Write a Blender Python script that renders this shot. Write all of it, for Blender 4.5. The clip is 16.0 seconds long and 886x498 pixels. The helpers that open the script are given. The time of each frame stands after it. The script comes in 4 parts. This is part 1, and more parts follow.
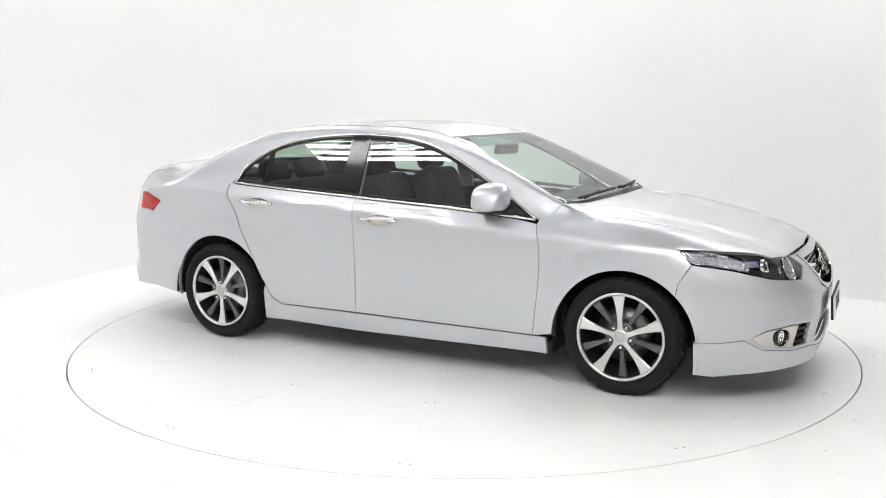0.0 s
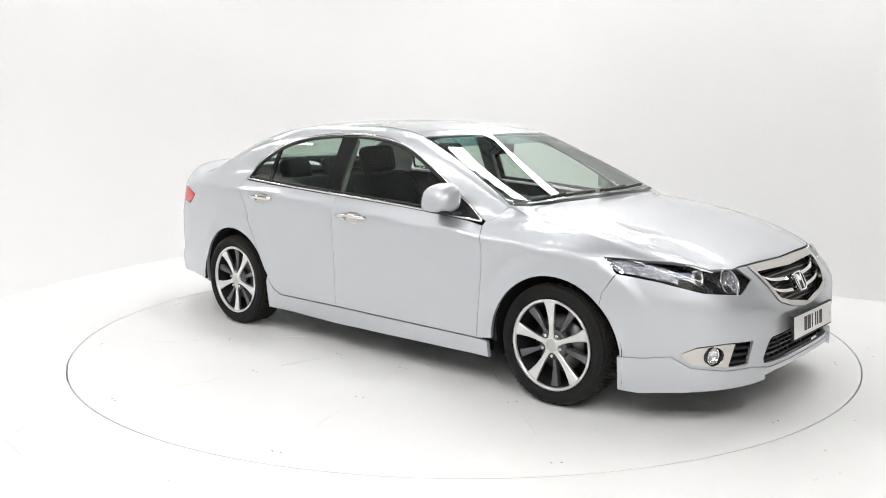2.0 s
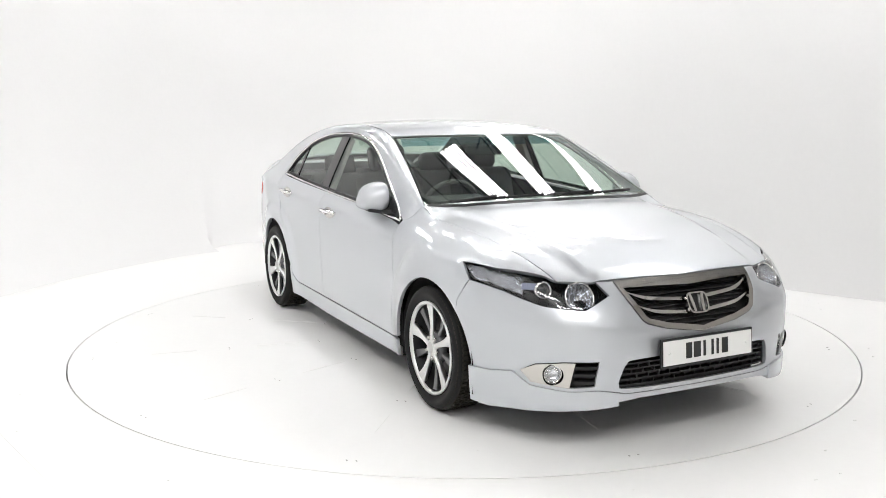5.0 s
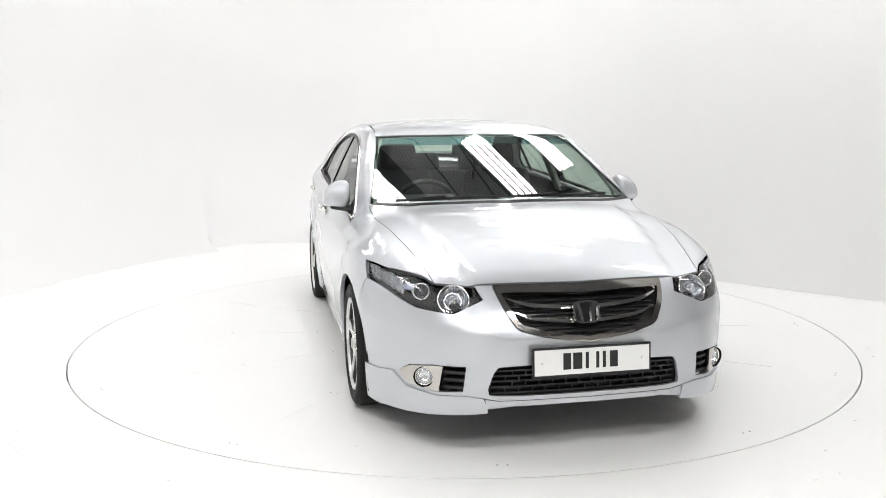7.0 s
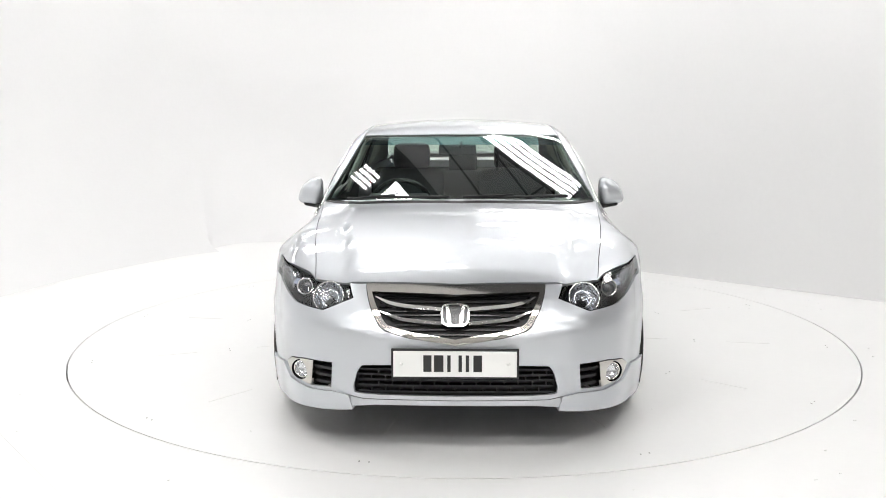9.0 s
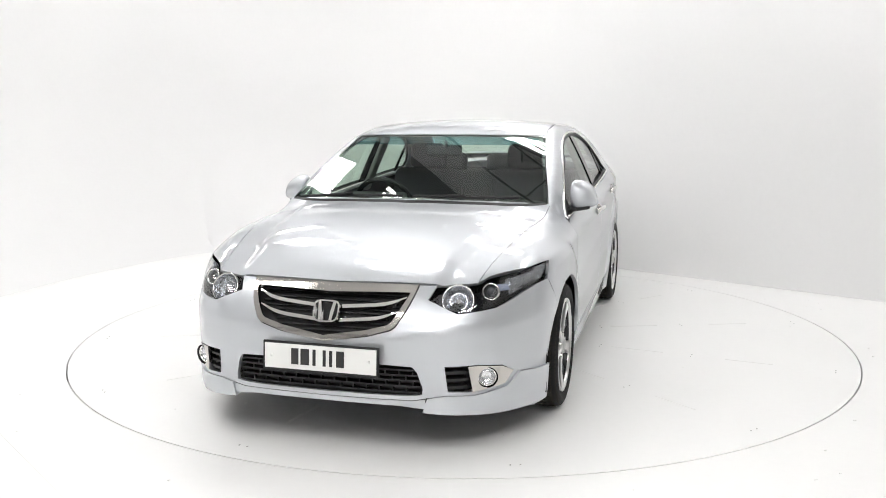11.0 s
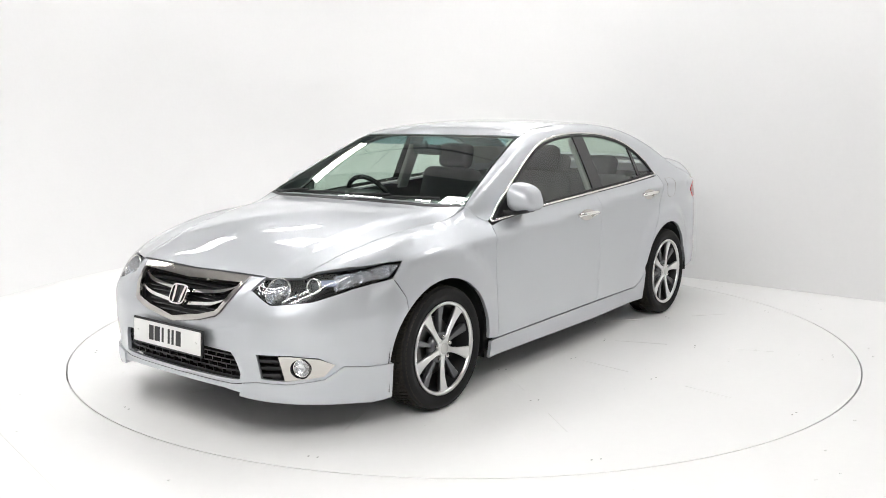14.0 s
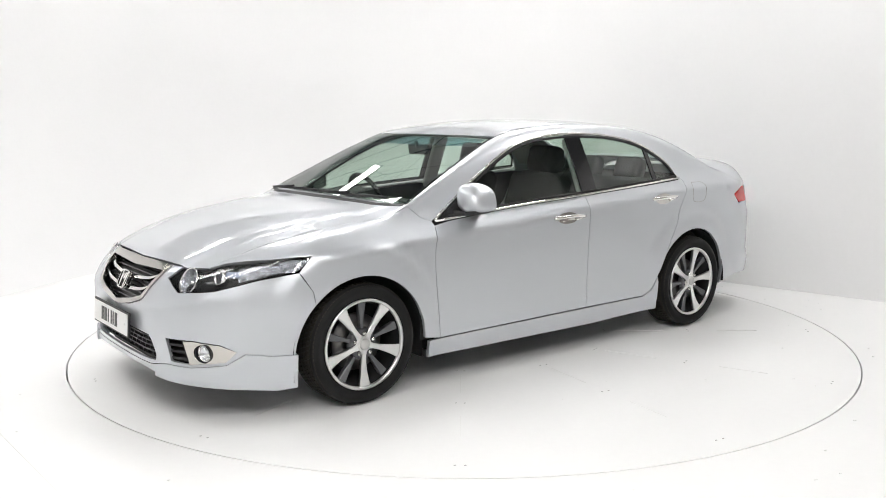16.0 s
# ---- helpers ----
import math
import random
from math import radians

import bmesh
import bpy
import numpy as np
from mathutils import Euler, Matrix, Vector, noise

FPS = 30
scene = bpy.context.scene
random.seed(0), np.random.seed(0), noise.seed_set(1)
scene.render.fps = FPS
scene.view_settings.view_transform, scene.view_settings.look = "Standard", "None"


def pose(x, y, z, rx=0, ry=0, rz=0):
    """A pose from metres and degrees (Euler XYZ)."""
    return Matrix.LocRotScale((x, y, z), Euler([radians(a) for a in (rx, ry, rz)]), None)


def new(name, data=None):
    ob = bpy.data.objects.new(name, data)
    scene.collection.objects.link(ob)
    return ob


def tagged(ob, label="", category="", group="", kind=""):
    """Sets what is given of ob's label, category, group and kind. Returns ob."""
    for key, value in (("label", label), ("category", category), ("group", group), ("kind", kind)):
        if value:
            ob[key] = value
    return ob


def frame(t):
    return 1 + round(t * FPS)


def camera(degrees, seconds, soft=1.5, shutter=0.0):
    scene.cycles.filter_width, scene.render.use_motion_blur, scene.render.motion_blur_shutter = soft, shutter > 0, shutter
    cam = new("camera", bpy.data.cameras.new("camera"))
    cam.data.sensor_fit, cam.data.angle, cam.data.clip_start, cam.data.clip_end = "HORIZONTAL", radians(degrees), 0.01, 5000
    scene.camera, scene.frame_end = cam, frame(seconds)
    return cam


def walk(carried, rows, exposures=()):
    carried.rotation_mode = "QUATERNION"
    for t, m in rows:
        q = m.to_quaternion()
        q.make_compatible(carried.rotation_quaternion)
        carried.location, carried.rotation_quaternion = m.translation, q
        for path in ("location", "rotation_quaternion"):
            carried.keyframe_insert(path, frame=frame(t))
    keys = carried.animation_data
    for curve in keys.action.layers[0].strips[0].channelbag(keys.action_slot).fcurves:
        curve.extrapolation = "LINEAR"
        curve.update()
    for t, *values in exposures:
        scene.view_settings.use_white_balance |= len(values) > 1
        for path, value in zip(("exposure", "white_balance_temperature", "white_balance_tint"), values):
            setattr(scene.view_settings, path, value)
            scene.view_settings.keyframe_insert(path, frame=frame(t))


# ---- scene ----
from mathutils.geometry import delaunay_2d_cdt

cam = camera(53.48, 16.0, soft=0.9)
EYE = pose(-0.1209, -5.8908, 1.4686, 81.257, 0.159, -0.033)
walk(cam, [(0.0, EYE), (16.0, EYE)], exposures=[(0.0, 0.0), (16.0, 0.0)])

# ---- light: ceiling banks of tubes, some added as fill, in a white studio ----
world = bpy.data.worlds.new("world")
scene.world = world
world.use_nodes = True
world.node_tree.nodes["Background"].inputs[0].default_value = (0.9, 0.95, 1.0, 1)
world.node_tree.nodes["Background"].inputs[1].default_value = 0.02
TUBE_POWER = 17.0


# ---- materials ----
def material(name, colour, rough=0.5, metal=0.0, coat=0.0, grain=0.0, scale=40.0, bump=0.0, relief=0.002, glow=0.0, spec=0.5, mottle=0.0, mottle_scale=2.0):
    m = bpy.data.materials.new(name)
    m.use_nodes = True
    nt = m.node_tree
    b = nt.nodes["Principled BSDF"]
    b.inputs["Base Color"].default_value = (*colour, 1)
    b.inputs["Roughness"].default_value = rough
    b.inputs["Metallic"].default_value = metal
    b.inputs["Coat Weight"].default_value = coat
    b.inputs["Coat Roughness"].default_value = 0.03
    b.inputs["Specular IOR Level"].default_value = spec
    if glow:
        b.inputs["Emission Color"].default_value = (1.0, 0.985, 0.975, 1)
        b.inputs["Emission Strength"].default_value = glow
    if grain or bump or mottle:
        co = nt.nodes.new("ShaderNodeTexCoord")
        fine = nt.nodes.new("ShaderNodeTexNoise")
        fine.inputs["Scale"].default_value = scale
        fine.inputs["Detail"].default_value = 4
        nt.links.new(co.outputs["Object"], fine.inputs["Vector"])
        wide = nt.nodes.new("ShaderNodeTexNoise")
        wide.inputs["Scale"].default_value = mottle_scale
        wide.inputs["Detail"].default_value = 3
        nt.links.new(co.outputs["Object"], wide.inputs["Vector"])
        total = nt.nodes.new("ShaderNodeMath")
        total.operation = "MULTIPLY_ADD"
        nt.links.new(fine.outputs["Fac"], total.inputs[0])
        total.inputs[1].default_value = grain
        mul = nt.nodes.new("ShaderNodeMath")
        mul.operation = "MULTIPLY_ADD"
        nt.links.new(wide.outputs["Fac"], mul.inputs[0])
        mul.inputs[1].default_value = mottle
        mul.inputs[2].default_value = 1 - grain / 2 - mottle / 2
        nt.links.new(mul.outputs[0], total.inputs[2])
        mix = nt.nodes.new("ShaderNodeMix")
        mix.data_type, mix.blend_type = "RGBA", "MULTIPLY"
        mix.inputs[0].default_value = 1
        mix.inputs[6].default_value = (*colour, 1)
        nt.links.new(total.outputs[0], mix.inputs[7])
        nt.links.new(mix.outputs[2], b.inputs["Base Color"])
        if bump:
            bu = nt.nodes.new("ShaderNodeBump")
            bu.inputs["Strength"].default_value = bump
            bu.inputs["Distance"].default_value = relief
            nt.links.new(fine.outputs["Fac"], bu.inputs["Height"])
            nt.links.new(bu.outputs[0], b.inputs["Normal"])
    return m


def glass(name, tint, rough=0.0):
    """A thin pane: clear tinted film plus a mirror layer that grows towards grazing angles."""
    m = bpy.data.materials.new(name)
    m.use_nodes = True
    nt = m.node_tree
    nt.nodes.remove(nt.nodes["Principled BSDF"])
    clear, gloss, face, power, scale, mix = (nt.nodes.new("ShaderNode" + k) for k in ("BsdfTransparent", "BsdfGlossy", "LayerWeight", "Math", "Math", "MixShader"))
    clear.inputs[0].default_value = (*tint, 1)
    gloss.inputs["Roughness"].default_value = rough
    face.inputs[0].default_value = 0.5
    power.operation, scale.operation = "POWER", "MULTIPLY_ADD"
    nt.links.new(face.outputs["Facing"], power.inputs[0])
    power.inputs[1].default_value = 5
    nt.links.new(power.outputs[0], scale.inputs[0])
    scale.inputs[1].default_value, scale.inputs[2].default_value = 0.90, 0.095
    nt.links.new(scale.outputs[0], mix.inputs[0])
    nt.links.new(clear.outputs[0], mix.inputs[1])
    nt.links.new(gloss.outputs[0], mix.inputs[2])
    nt.links.new(mix.outputs[0], nt.nodes["Material Output"].inputs[0])
    return m


PAINT = material("silver paint", (0.565, 0.588, 0.616), 0.46, 0.76, 1.0, grain=0.06, scale=1200)
WALL = material("white wall paint", (0.79, 0.79, 0.79), 0.6, grain=0.03, scale=30, mottle=0.04, mottle_scale=0.8)
# grey of unseen walls, set to darken what the car's sides and front reflect
FARWALL = material("unseen wall grey", (0.36, 0.35, 0.34), 0.6, grain=0.03, scale=30, mottle=0.05, mottle_scale=0.8)
FLOOR = material("white floor paint", (0.88, 0.88, 0.87), 0.4, grain=0.03, scale=25, mottle=0.05, mottle_scale=1.2)
SEAM = material("grey joint", (0.38, 0.38, 0.36), 0.7)
FAINT = material("pale grey scuff", (0.83, 0.83, 0.81), 0.7)
SCUFF = material("grey scuff", (0.45, 0.45, 0.43), 0.7)
DARKROOF = material("dark ceiling sheet", (0.10, 0.10, 0.105), 0.6, grain=0.1, mottle=0.1)
ROOF = material("pale ceiling sheet", (0.75, 0.75, 0.75), 0.6, grain=0.1, mottle=0.1)
BEAM = material("dark steel beam", (0.06, 0.06, 0.065), 0.5)
TUBE = material("light tube", (1, 1, 1), 0.5, glow=TUBE_POWER)
BLACK = material("black plastic", (0.009, 0.009, 0.010), 0.5, grain=0.3, scale=300, bump=0.1)
GLOSSBLACK = material("gloss black trim", (0.012, 0.012, 0.013), 0.12)
RUBBER = material("tyre rubber", (0.007, 0.007, 0.007), 0.65, grain=0.3, scale=60, bump=0.15, mottle=0.3, mottle_scale=8, spec=0.25)
TREAD = material("dusty tyre tread", (0.026, 0.024, 0.020), 0.85, grain=0.3, scale=80, spec=0.2)
CHROME = material("chrome", (0.82, 0.81, 0.79), 0.06, 1.0)
DARKCHROME = material("dark chrome", (0.58, 0.56, 0.53), 0.10, 1.0)
ALLOY = material("machined alloy", (0.70, 0.70, 0.69), 0.28, 1.0, grain=0.08, scale=400)
DARKALLOY = material("dark painted alloy", (0.085, 0.088, 0.094), 0.3, 0.5, 0.6)
BARREL = material("black wheel barrel", (0.02, 0.02, 0.021), 0.4, 0.3)
STEEL = material("brake steel", (0.20, 0.195, 0.19), 0.40, 1.0)
UNDER = material("dark underbody", (0.012, 0.012, 0.012), 0.85, grain=0.2, scale=30)
CLOTH = material("black seat cloth", (0.03, 0.03, 0.032), 0.85, grain=0.4, scale=500, bump=0.3)
TRIMGREY = material("dark grey cabin plastic", (0.04, 0.04, 0.042), 0.6, grain=0.2, scale=300, bump=0.2)
LINING = material("pale cabin lining", (0.42, 0.42, 0.40), 0.9, grain=0.1, scale=300)
REDLENS = material("red lamp lens", (0.50, 0.012, 0.010), 0.22, coat=0.25, spec=0.3, mottle=0.3, mottle_scale=14)
WHITEPLATE = material("white number plate", (0.80, 0.80, 0.78), 0.35)
INK = material("black plate lettering", (0.015, 0.015, 0.015), 0.4)
REFLECTOR = material("lamp reflector", (0.85, 0.86, 0.88), 0.26, 1.0)
SMOKE = material("dark projector glass", (0.03, 0.032, 0.036), 0.04, coat=1.0)
BLUELENS = material("bluish lamp lens", (0.27, 0.30, 0.40), 0.1, coat=1.0)
SILVERCAP = material("silver wheel cap", (0.55, 0.55, 0.54), 0.35, 0.7)
FACET = material("faceted reflector", (0.46, 0.475, 0.51), 0.14, 1.0, bump=1.0, relief=0.02, scale=38)
SUNSTRIP = glass("screen shade band", (0.30, 0.52, 0.60))
SCREEN = glass("windscreen glass", (0.80, 0.91, 0.84))
WINDOW = glass("side glass", (0.70, 0.80, 0.73))
LENS = glass("clear lamp lens", (0.95, 0.96, 0.97))


# ---- mesh helpers ----
def part(name, data, mat, parent=None, label="", smooth=True):
    """Links a bmesh, or (vertices, faces), as one mesh object under a thing or a part."""
    me = bpy.data.meshes.new(name)
    if isinstance(data, tuple):
        me.from_pydata([tuple(map(float, v)) for v in data[0]], [], [tuple(map(int, f)) for f in data[1]])
    else:
        data.to_mesh(me)
        data.free()
    me.materials.append(mat)
    me.polygons.foreach_set("use_smooth", [smooth] * len(me.polygons))
    ob = new(name, me)
    if parent:
        ob.parent = parent
    return tagged(ob, label)


def box(cx, cy, cz, sx, sy, sz, bevel=0.0, turn=None, seg=2):
    bm = bmesh.new()
    bmesh.ops.create_cube(bm, size=1)
    bmesh.ops.scale(bm, vec=(sx, sy, sz), verts=bm.verts)
    if bevel:
        bmesh.ops.bevel(bm, geom=bm.edges[:], offset=bevel, segments=seg, affect="EDGES", profile=0.6)
    m = Matrix.Translation((cx, cy, cz)) @ (turn or Matrix())
    bmesh.ops.transform(bm, matrix=m, verts=bm.verts)
    return bm


def join(*bms):
    out = bmesh.new()
    for b in bms:
        me = bpy.data.meshes.new("tmp")
        b.to_mesh(me)
        b.free()
        out.from_mesh(me)
        bpy.data.meshes.remove(me)
    return out


def revolve(profile, n=64, closed=False):
    """Turns a profile of (radius, y) round the y axis."""
    k = len(profile)
    vs = [(r * math.cos(a), y, r * math.sin(a)) for i in range(n) for a in [2 * math.pi * i / n] for r, y in profile]
    fs = []
    for i in range(n):
        for j in range(k if closed else k - 1):
            a, b = i * k + j, i * k + (j + 1) % k
            c, d = ((i + 1) % n) * k + (j + 1) % k, ((i + 1) % n) * k + j
            fs.append((a, b, c, d))
    return vs, fs


def prism(outline, depth, axis=None):
    """A plate: outline of (x, z) points, from y = 0 back to y = -depth."""
    n = len(outline)
    vs = [(x, 0, z) for x, z in outline] + [(x, -depth, z) for x, z in outline]
    fs = [tuple(range(n)), tuple(range(2 * n - 1, n - 1, -1))] + [(i, n + i, n + (i + 1) % n, (i + 1) % n) for i in range(n)]
    return vs, fs


def tube(points, r, n=8, flat=1.0):
    """A rod of radius r along points."""
    pts = [Vector(p) for p in points]
    vs, fs = [], []
    for i, p in enumerate(pts):
        d = (pts[min(i + 1, len(pts) - 1)] - pts[max(i - 1, 0)]).normalized()
        u = d.cross(Vector((0, 0, 1)))
        u = u.normalized() if u.length > 1e-3 else Vector((1, 0, 0))
        w = u.cross(d)
        for j in range(n):
            a = 2 * math.pi * j / n
            vs.append(p + u * math.cos(a) * r + w * math.sin(a) * r * flat)
    for i in range(len(pts) - 1):
        for j in range(n):
            fs.append((i * n + j, i * n + (j + 1) % n, (i + 1) * n + (j + 1) % n, (i + 1) * n + j))
    fs += [tuple(range(n))[::-1], tuple(range((len(pts) - 1) * n, len(pts) * n))]
    return vs, fs


def moved(data, m, flip=False):
    vs = [m @ Vector(v) for v in data[0]]
    return vs, [tuple(f)[::-1] if flip else tuple(f) for f in data[1]]


def curve(pts, n=8):
    """Catmull-Rom through points of any dimension."""
    p = [np.array(q, float) for q in pts]
    p = [2 * p[0] - p[1]] + p + [2 * p[-1] - p[-2]]
    out = []
    for i in range(1, len(p) - 2):
        for k in range(n):
            t = k / n
            out.append(0.5 * (2 * p[i] + (p[i + 1] - p[i - 1]) * t + (2 * p[i - 1] - 5 * p[i] + 4 * p[i + 1] - p[i + 2]) * t * t
                              + (3 * p[i] - p[i - 1] - 3 * p[i + 1] + p[i + 2]) * t**3))
    return [tuple(q) for q in out] + [tuple(p[-2])]

# ---- the car's outer form: x ahead, y to its left, z up, metres ----
def spline(knots):
    """A natural cubic through (x, value) knots, constant slope outside."""
    kx, ky = np.array([k[0] for k in knots], float), np.array([k[1] for k in knots], float)
    n, hh = len(kx), np.diff(kx)
    a, rhs = np.zeros((n, n)), np.zeros(n)
    a[0, 0] = a[-1, -1] = 1
    for i in range(1, n - 1):
        a[i, i - 1:i + 2] = hh[i - 1], 2 * (hh[i - 1] + hh[i]), hh[i]
        rhs[i] = 6 * ((ky[i + 1] - ky[i]) / hh[i] - (ky[i] - ky[i - 1]) / hh[i - 1])
    mm = np.linalg.solve(a, rhs)

    def value(x):
        x = np.asarray(x, float)
        c = np.clip(x, kx[0], kx[-1])
        i = np.clip(np.searchsorted(kx, c) - 1, 0, n - 2)
        h, u, v = hh[i], kx[i + 1] - c, c - kx[i]
        y = (mm[i] * u**3 + mm[i + 1] * v**3) / (6 * h) + (ky[i] / h - mm[i] * h / 6) * u + (ky[i + 1] / h - mm[i + 1] * h / 6) * v
        s0, s1 = (ky[1] - ky[0]) / hh[0], (ky[-1] - ky[-2]) / hh[-1]
        return y + np.minimum(x - kx[0], 0) * s0 + np.maximum(x - kx[-1], 0) * s1
    return value


def kinked(knots, soft):
    """Straight pieces through (x, value) knots, their corners rounded over about soft."""
    gx = np.linspace(knots[0][0] - 0.2, knots[-1][0] + 0.2, 800)
    gy = np.interp(gx, [k[0] for k in knots], [k[1] for k in knots])
    w = np.exp(-0.5 * (np.arange(-60, 61) * (gx[1] - gx[0]) / soft)**2)
    gy = np.convolve(np.pad(gy, 60, mode="edge"), w / w.sum(), "valid")
    return lambda x: np.interp(x, gx, gy)


def smax(a, b, k):
    h = np.maximum(k - np.abs(a - b), 0) / k
    return np.maximum(a, b) + h * h * k / 4


AXLE_F, AXLE_R, HUB = 1.387, -1.318, 0.315
belt = spline([(-2.3, 1.06), (-1.7, 1.075), (-1.22, 1.045), (-0.3, 0.981), (0.87, 0.895), (1.3, 0.885), (1.7, 0.865), (2.2, 0.80)])
flank = kinked([(-0.85, 0.872), (-0.72, 0.890), (-0.5, 0.905), (-0.3, 0.911), (-0.088, 0.9085), (-0.080, 0.905), (0.0, 0.849), (0.08, 0.805), (0.2, 0.715), (0.35, 0.60)], 0.007)
deck = spline([(-2.4, 1.05), (-2.27, 1.128), (-2.17, 1.160), (-1.9, 1.143), (-1.6, 1.130), (-1.2, 1.14), (-0.4, 1.17), (0.4, 1.09), (0.75, 1.025), (1.0, 0.99), (1.3, 0.962), (1.6, 0.914), (1.85, 0.852), (2.0, 0.798), (2.12, 0.743), (2.2, 0.69)])
nose = kinked([(0.1, 2.235), (0.2, 2.278), (0.3, 2.272), (0.42, 2.288), (0.512, 2.284), (0.6, 2.238), (0.7, 2.19), (0.8, 2.13), (0.95, 2.0)], 0.008)
tail = kinked([(0.2, -2.30), (0.29, -2.385), (0.40, -2.395), (0.475, -2.355), (0.75, -2.365), (0.95, -2.315), (1.05, -2.27), (1.16, -2.26)], 0.012)
roof = spline([(-2.0, 1.03), (-1.72, 1.150), (-1.5, 1.260), (-1.25, 1.357), (-1.0, 1.412), (-0.75, 1.434), (-0.45, 1.438), (-0.15, 1.43), (0.1, 1.402), (0.3, 1.36), (0.6, 1.28)])


def lower(x, y, z):
    y = np.abs(y)
    s = z - belt(x)
    b = flank(np.clip(s, -0.9, 0.4))
    up = np.clip((z - 0.55) / 0.4, 0, 1)
    b = b - up * (0.012 * np.maximum(x - 0.0, 0)**2 + 0.012 * np.maximum(-x - 0.6, 0)**2)
    for ax in (AXLE_F, AXLE_R):
        d = np.hypot(x - ax, z - HUB)
        u = np.clip((d - 0.47) / 0.075, 0, 1)
        high = np.clip((z - 0.50) / 0.22, 0, 1)
        b = b + (0.026 if ax > 0 else 0.016) * (high * (1 - u * u * (3 - 2 * u)) + (1 - high) * np.exp(-((d - 0.37) / 0.10)**2)) * np.clip((0.92 - z) / 0.14, 0, 1)
    fr, re = np.maximum(x - 1.3, 0) / (nose(z - 0.10 * np.minimum(y / 0.85, 1)**2 * np.clip((z - 0.42) / 0.1, 0, 1)) - 1.3), np.maximum(-1.15 - x, 0) / (-1.15 - tail(z))
    n = np.where(x > 0, 4.4, 8.0)
    g = ((y / b)**n + fr**2 + re**2)**(1 / n) - 1
    side = g * 0.9
    camber = np.where(x > 0, 0.03 + 0.045 * np.clip((x - 1.0) / 0.9, 0, 1), 0.05)
    top = (z - deck(x) + camber * y**2 + np.where(x > 0, 0.10 - 0.07 * np.clip((x - 1.0) / 0.5, 0, 1), 0.05) * y**4) * 0.95
    crease = 0.62 - 0.16 * (x - 1.13)
    top = top + np.where(x > 0.9, 0.013, 0.0) / (1 + np.exp(-np.clip((y - crease) / 0.008, -40, 40)))
    return smax(side, top, np.where(x > 0, 0.10 - 0.05 * np.clip((x - 1.0) / 0.5, 0, 1), 0.09))


def cabin(x, y, z):
    y = np.abs(y)
    q = z - 0.98
    yg = 0.852 - 0.42 * q - 0.17 * q * q - 0.052 * np.maximum(x + 0.3, 0)**2 - 0.006 * np.maximum(-x - 0.3, 0)**2
    side = (y - yg) * 0.91
    screen = (x + 0.17 * y * y - (1.10 - (z - 0.975) * 2.19 + (0.35 - 0.40 * np.clip(1 - (y / 0.68)**2, 0, 1)) * (z - 0.975) * (1.345 - z))) * 0.415
    top = (z - roof(x) + 0.095 * y * y) * 0.93
    return np.maximum(smax(smax(side, top, 0.06), screen, 0.02), belt(x) - 0.10 - z)


def body(x, y, z):
    a, b = lower(x, y, z), cabin(x, y, z)
    return -smax(-a, -b, 0.03)


def meet(origin, way, far, f=body, steps=90):
    """The first points where rays enter the form f; those that miss go to the nearest approach."""
    ts = np.linspace(0, far, steps)
    every = origin[None] + ts[:, None, None] * np.asarray(way)[None]
    vals = f(*every.reshape(-1, 3).T).reshape(steps, -1)
    inside = vals < 0
    k = np.where(inside.any(0), inside.argmax(0), np.argmin(vals, 0))
    k = np.maximum(k, 1)
    lo, hi = ts[k - 1], ts[k]
    for _ in range(26):
        mid = (lo + hi) / 2
        v = f(*(origin + mid[:, None] * way).T) < 0
        hi, lo = np.where(v, mid, hi), np.where(v, lo, mid)
    return origin + hi[:, None] * way


def slope(p, f=body, e=0.002):
    g = np.stack([f(*(p + np.eye(3)[i] * e).T) - f(*(p - np.eye(3)[i] * e).T) for i in range(3)], 1)
    return g / np.maximum(np.linalg.norm(g, axis=1, keepdims=True), 1e-9)


# ---- body panels: outlines laid on the form ----
AX = {"side": ((1, 0, 0), (0, 0, 1), (0, 1, 0)), "top": ((1, 0, 0), (0, 1, 0), (0, 0, 1))}


def axes(mode):
    if mode in AX:
        u, v, w = (np.array(a, float) for a in AX[mode])
    else:
        w = {"slant": (0, 1, 0.75), "screen": (0.6, 0, 1), "back": (-0.6, 0, 1)}[mode]
        w = np.array(w, float) / np.linalg.norm(w)
        u = np.array((1.0, 0, 0)) if mode == "slant" else np.array((0, 1.0, 0))
        v = np.cross(w, u)
    return u, v, w


PIVOT = {"front": 0.9, "rear": -1.0}


def to_flat(p, mode):
    p = np.array(p, float)
    flat = p[:, 1] == 0.9
    if mode in ("slant", "front", "rear") and flat.any():
        org = np.stack([p[flat, 0], 0 * p[flat, 0] + 1.3, p[flat, 2]], 1)
        p[flat] = meet(org, np.broadcast_to((0.0, -1.0, 0.0), org.shape), 1.2)
    flat = p[:, 1] == -0.9
    if mode in ("front", "rear") and flat.any():
        org = np.stack([p[flat, 0], 0 * p[flat, 0] + 1.3, p[flat, 2]], 1)
        p[flat] = meet(org, np.broadcast_to((0.0, -1.0, 0.0), org.shape), 1.2) * (1, -1, 1)
    if mode in PIVOT:
        s = 1 if mode == "front" else -1
        return np.stack([np.arctan2(p[:, 1], s * (p[:, 0] - PIVOT[mode])) * 1.2, p[:, 2]], 1)
    u, v, w = axes(mode)
    return np.stack([p @ u, p @ v], 1)


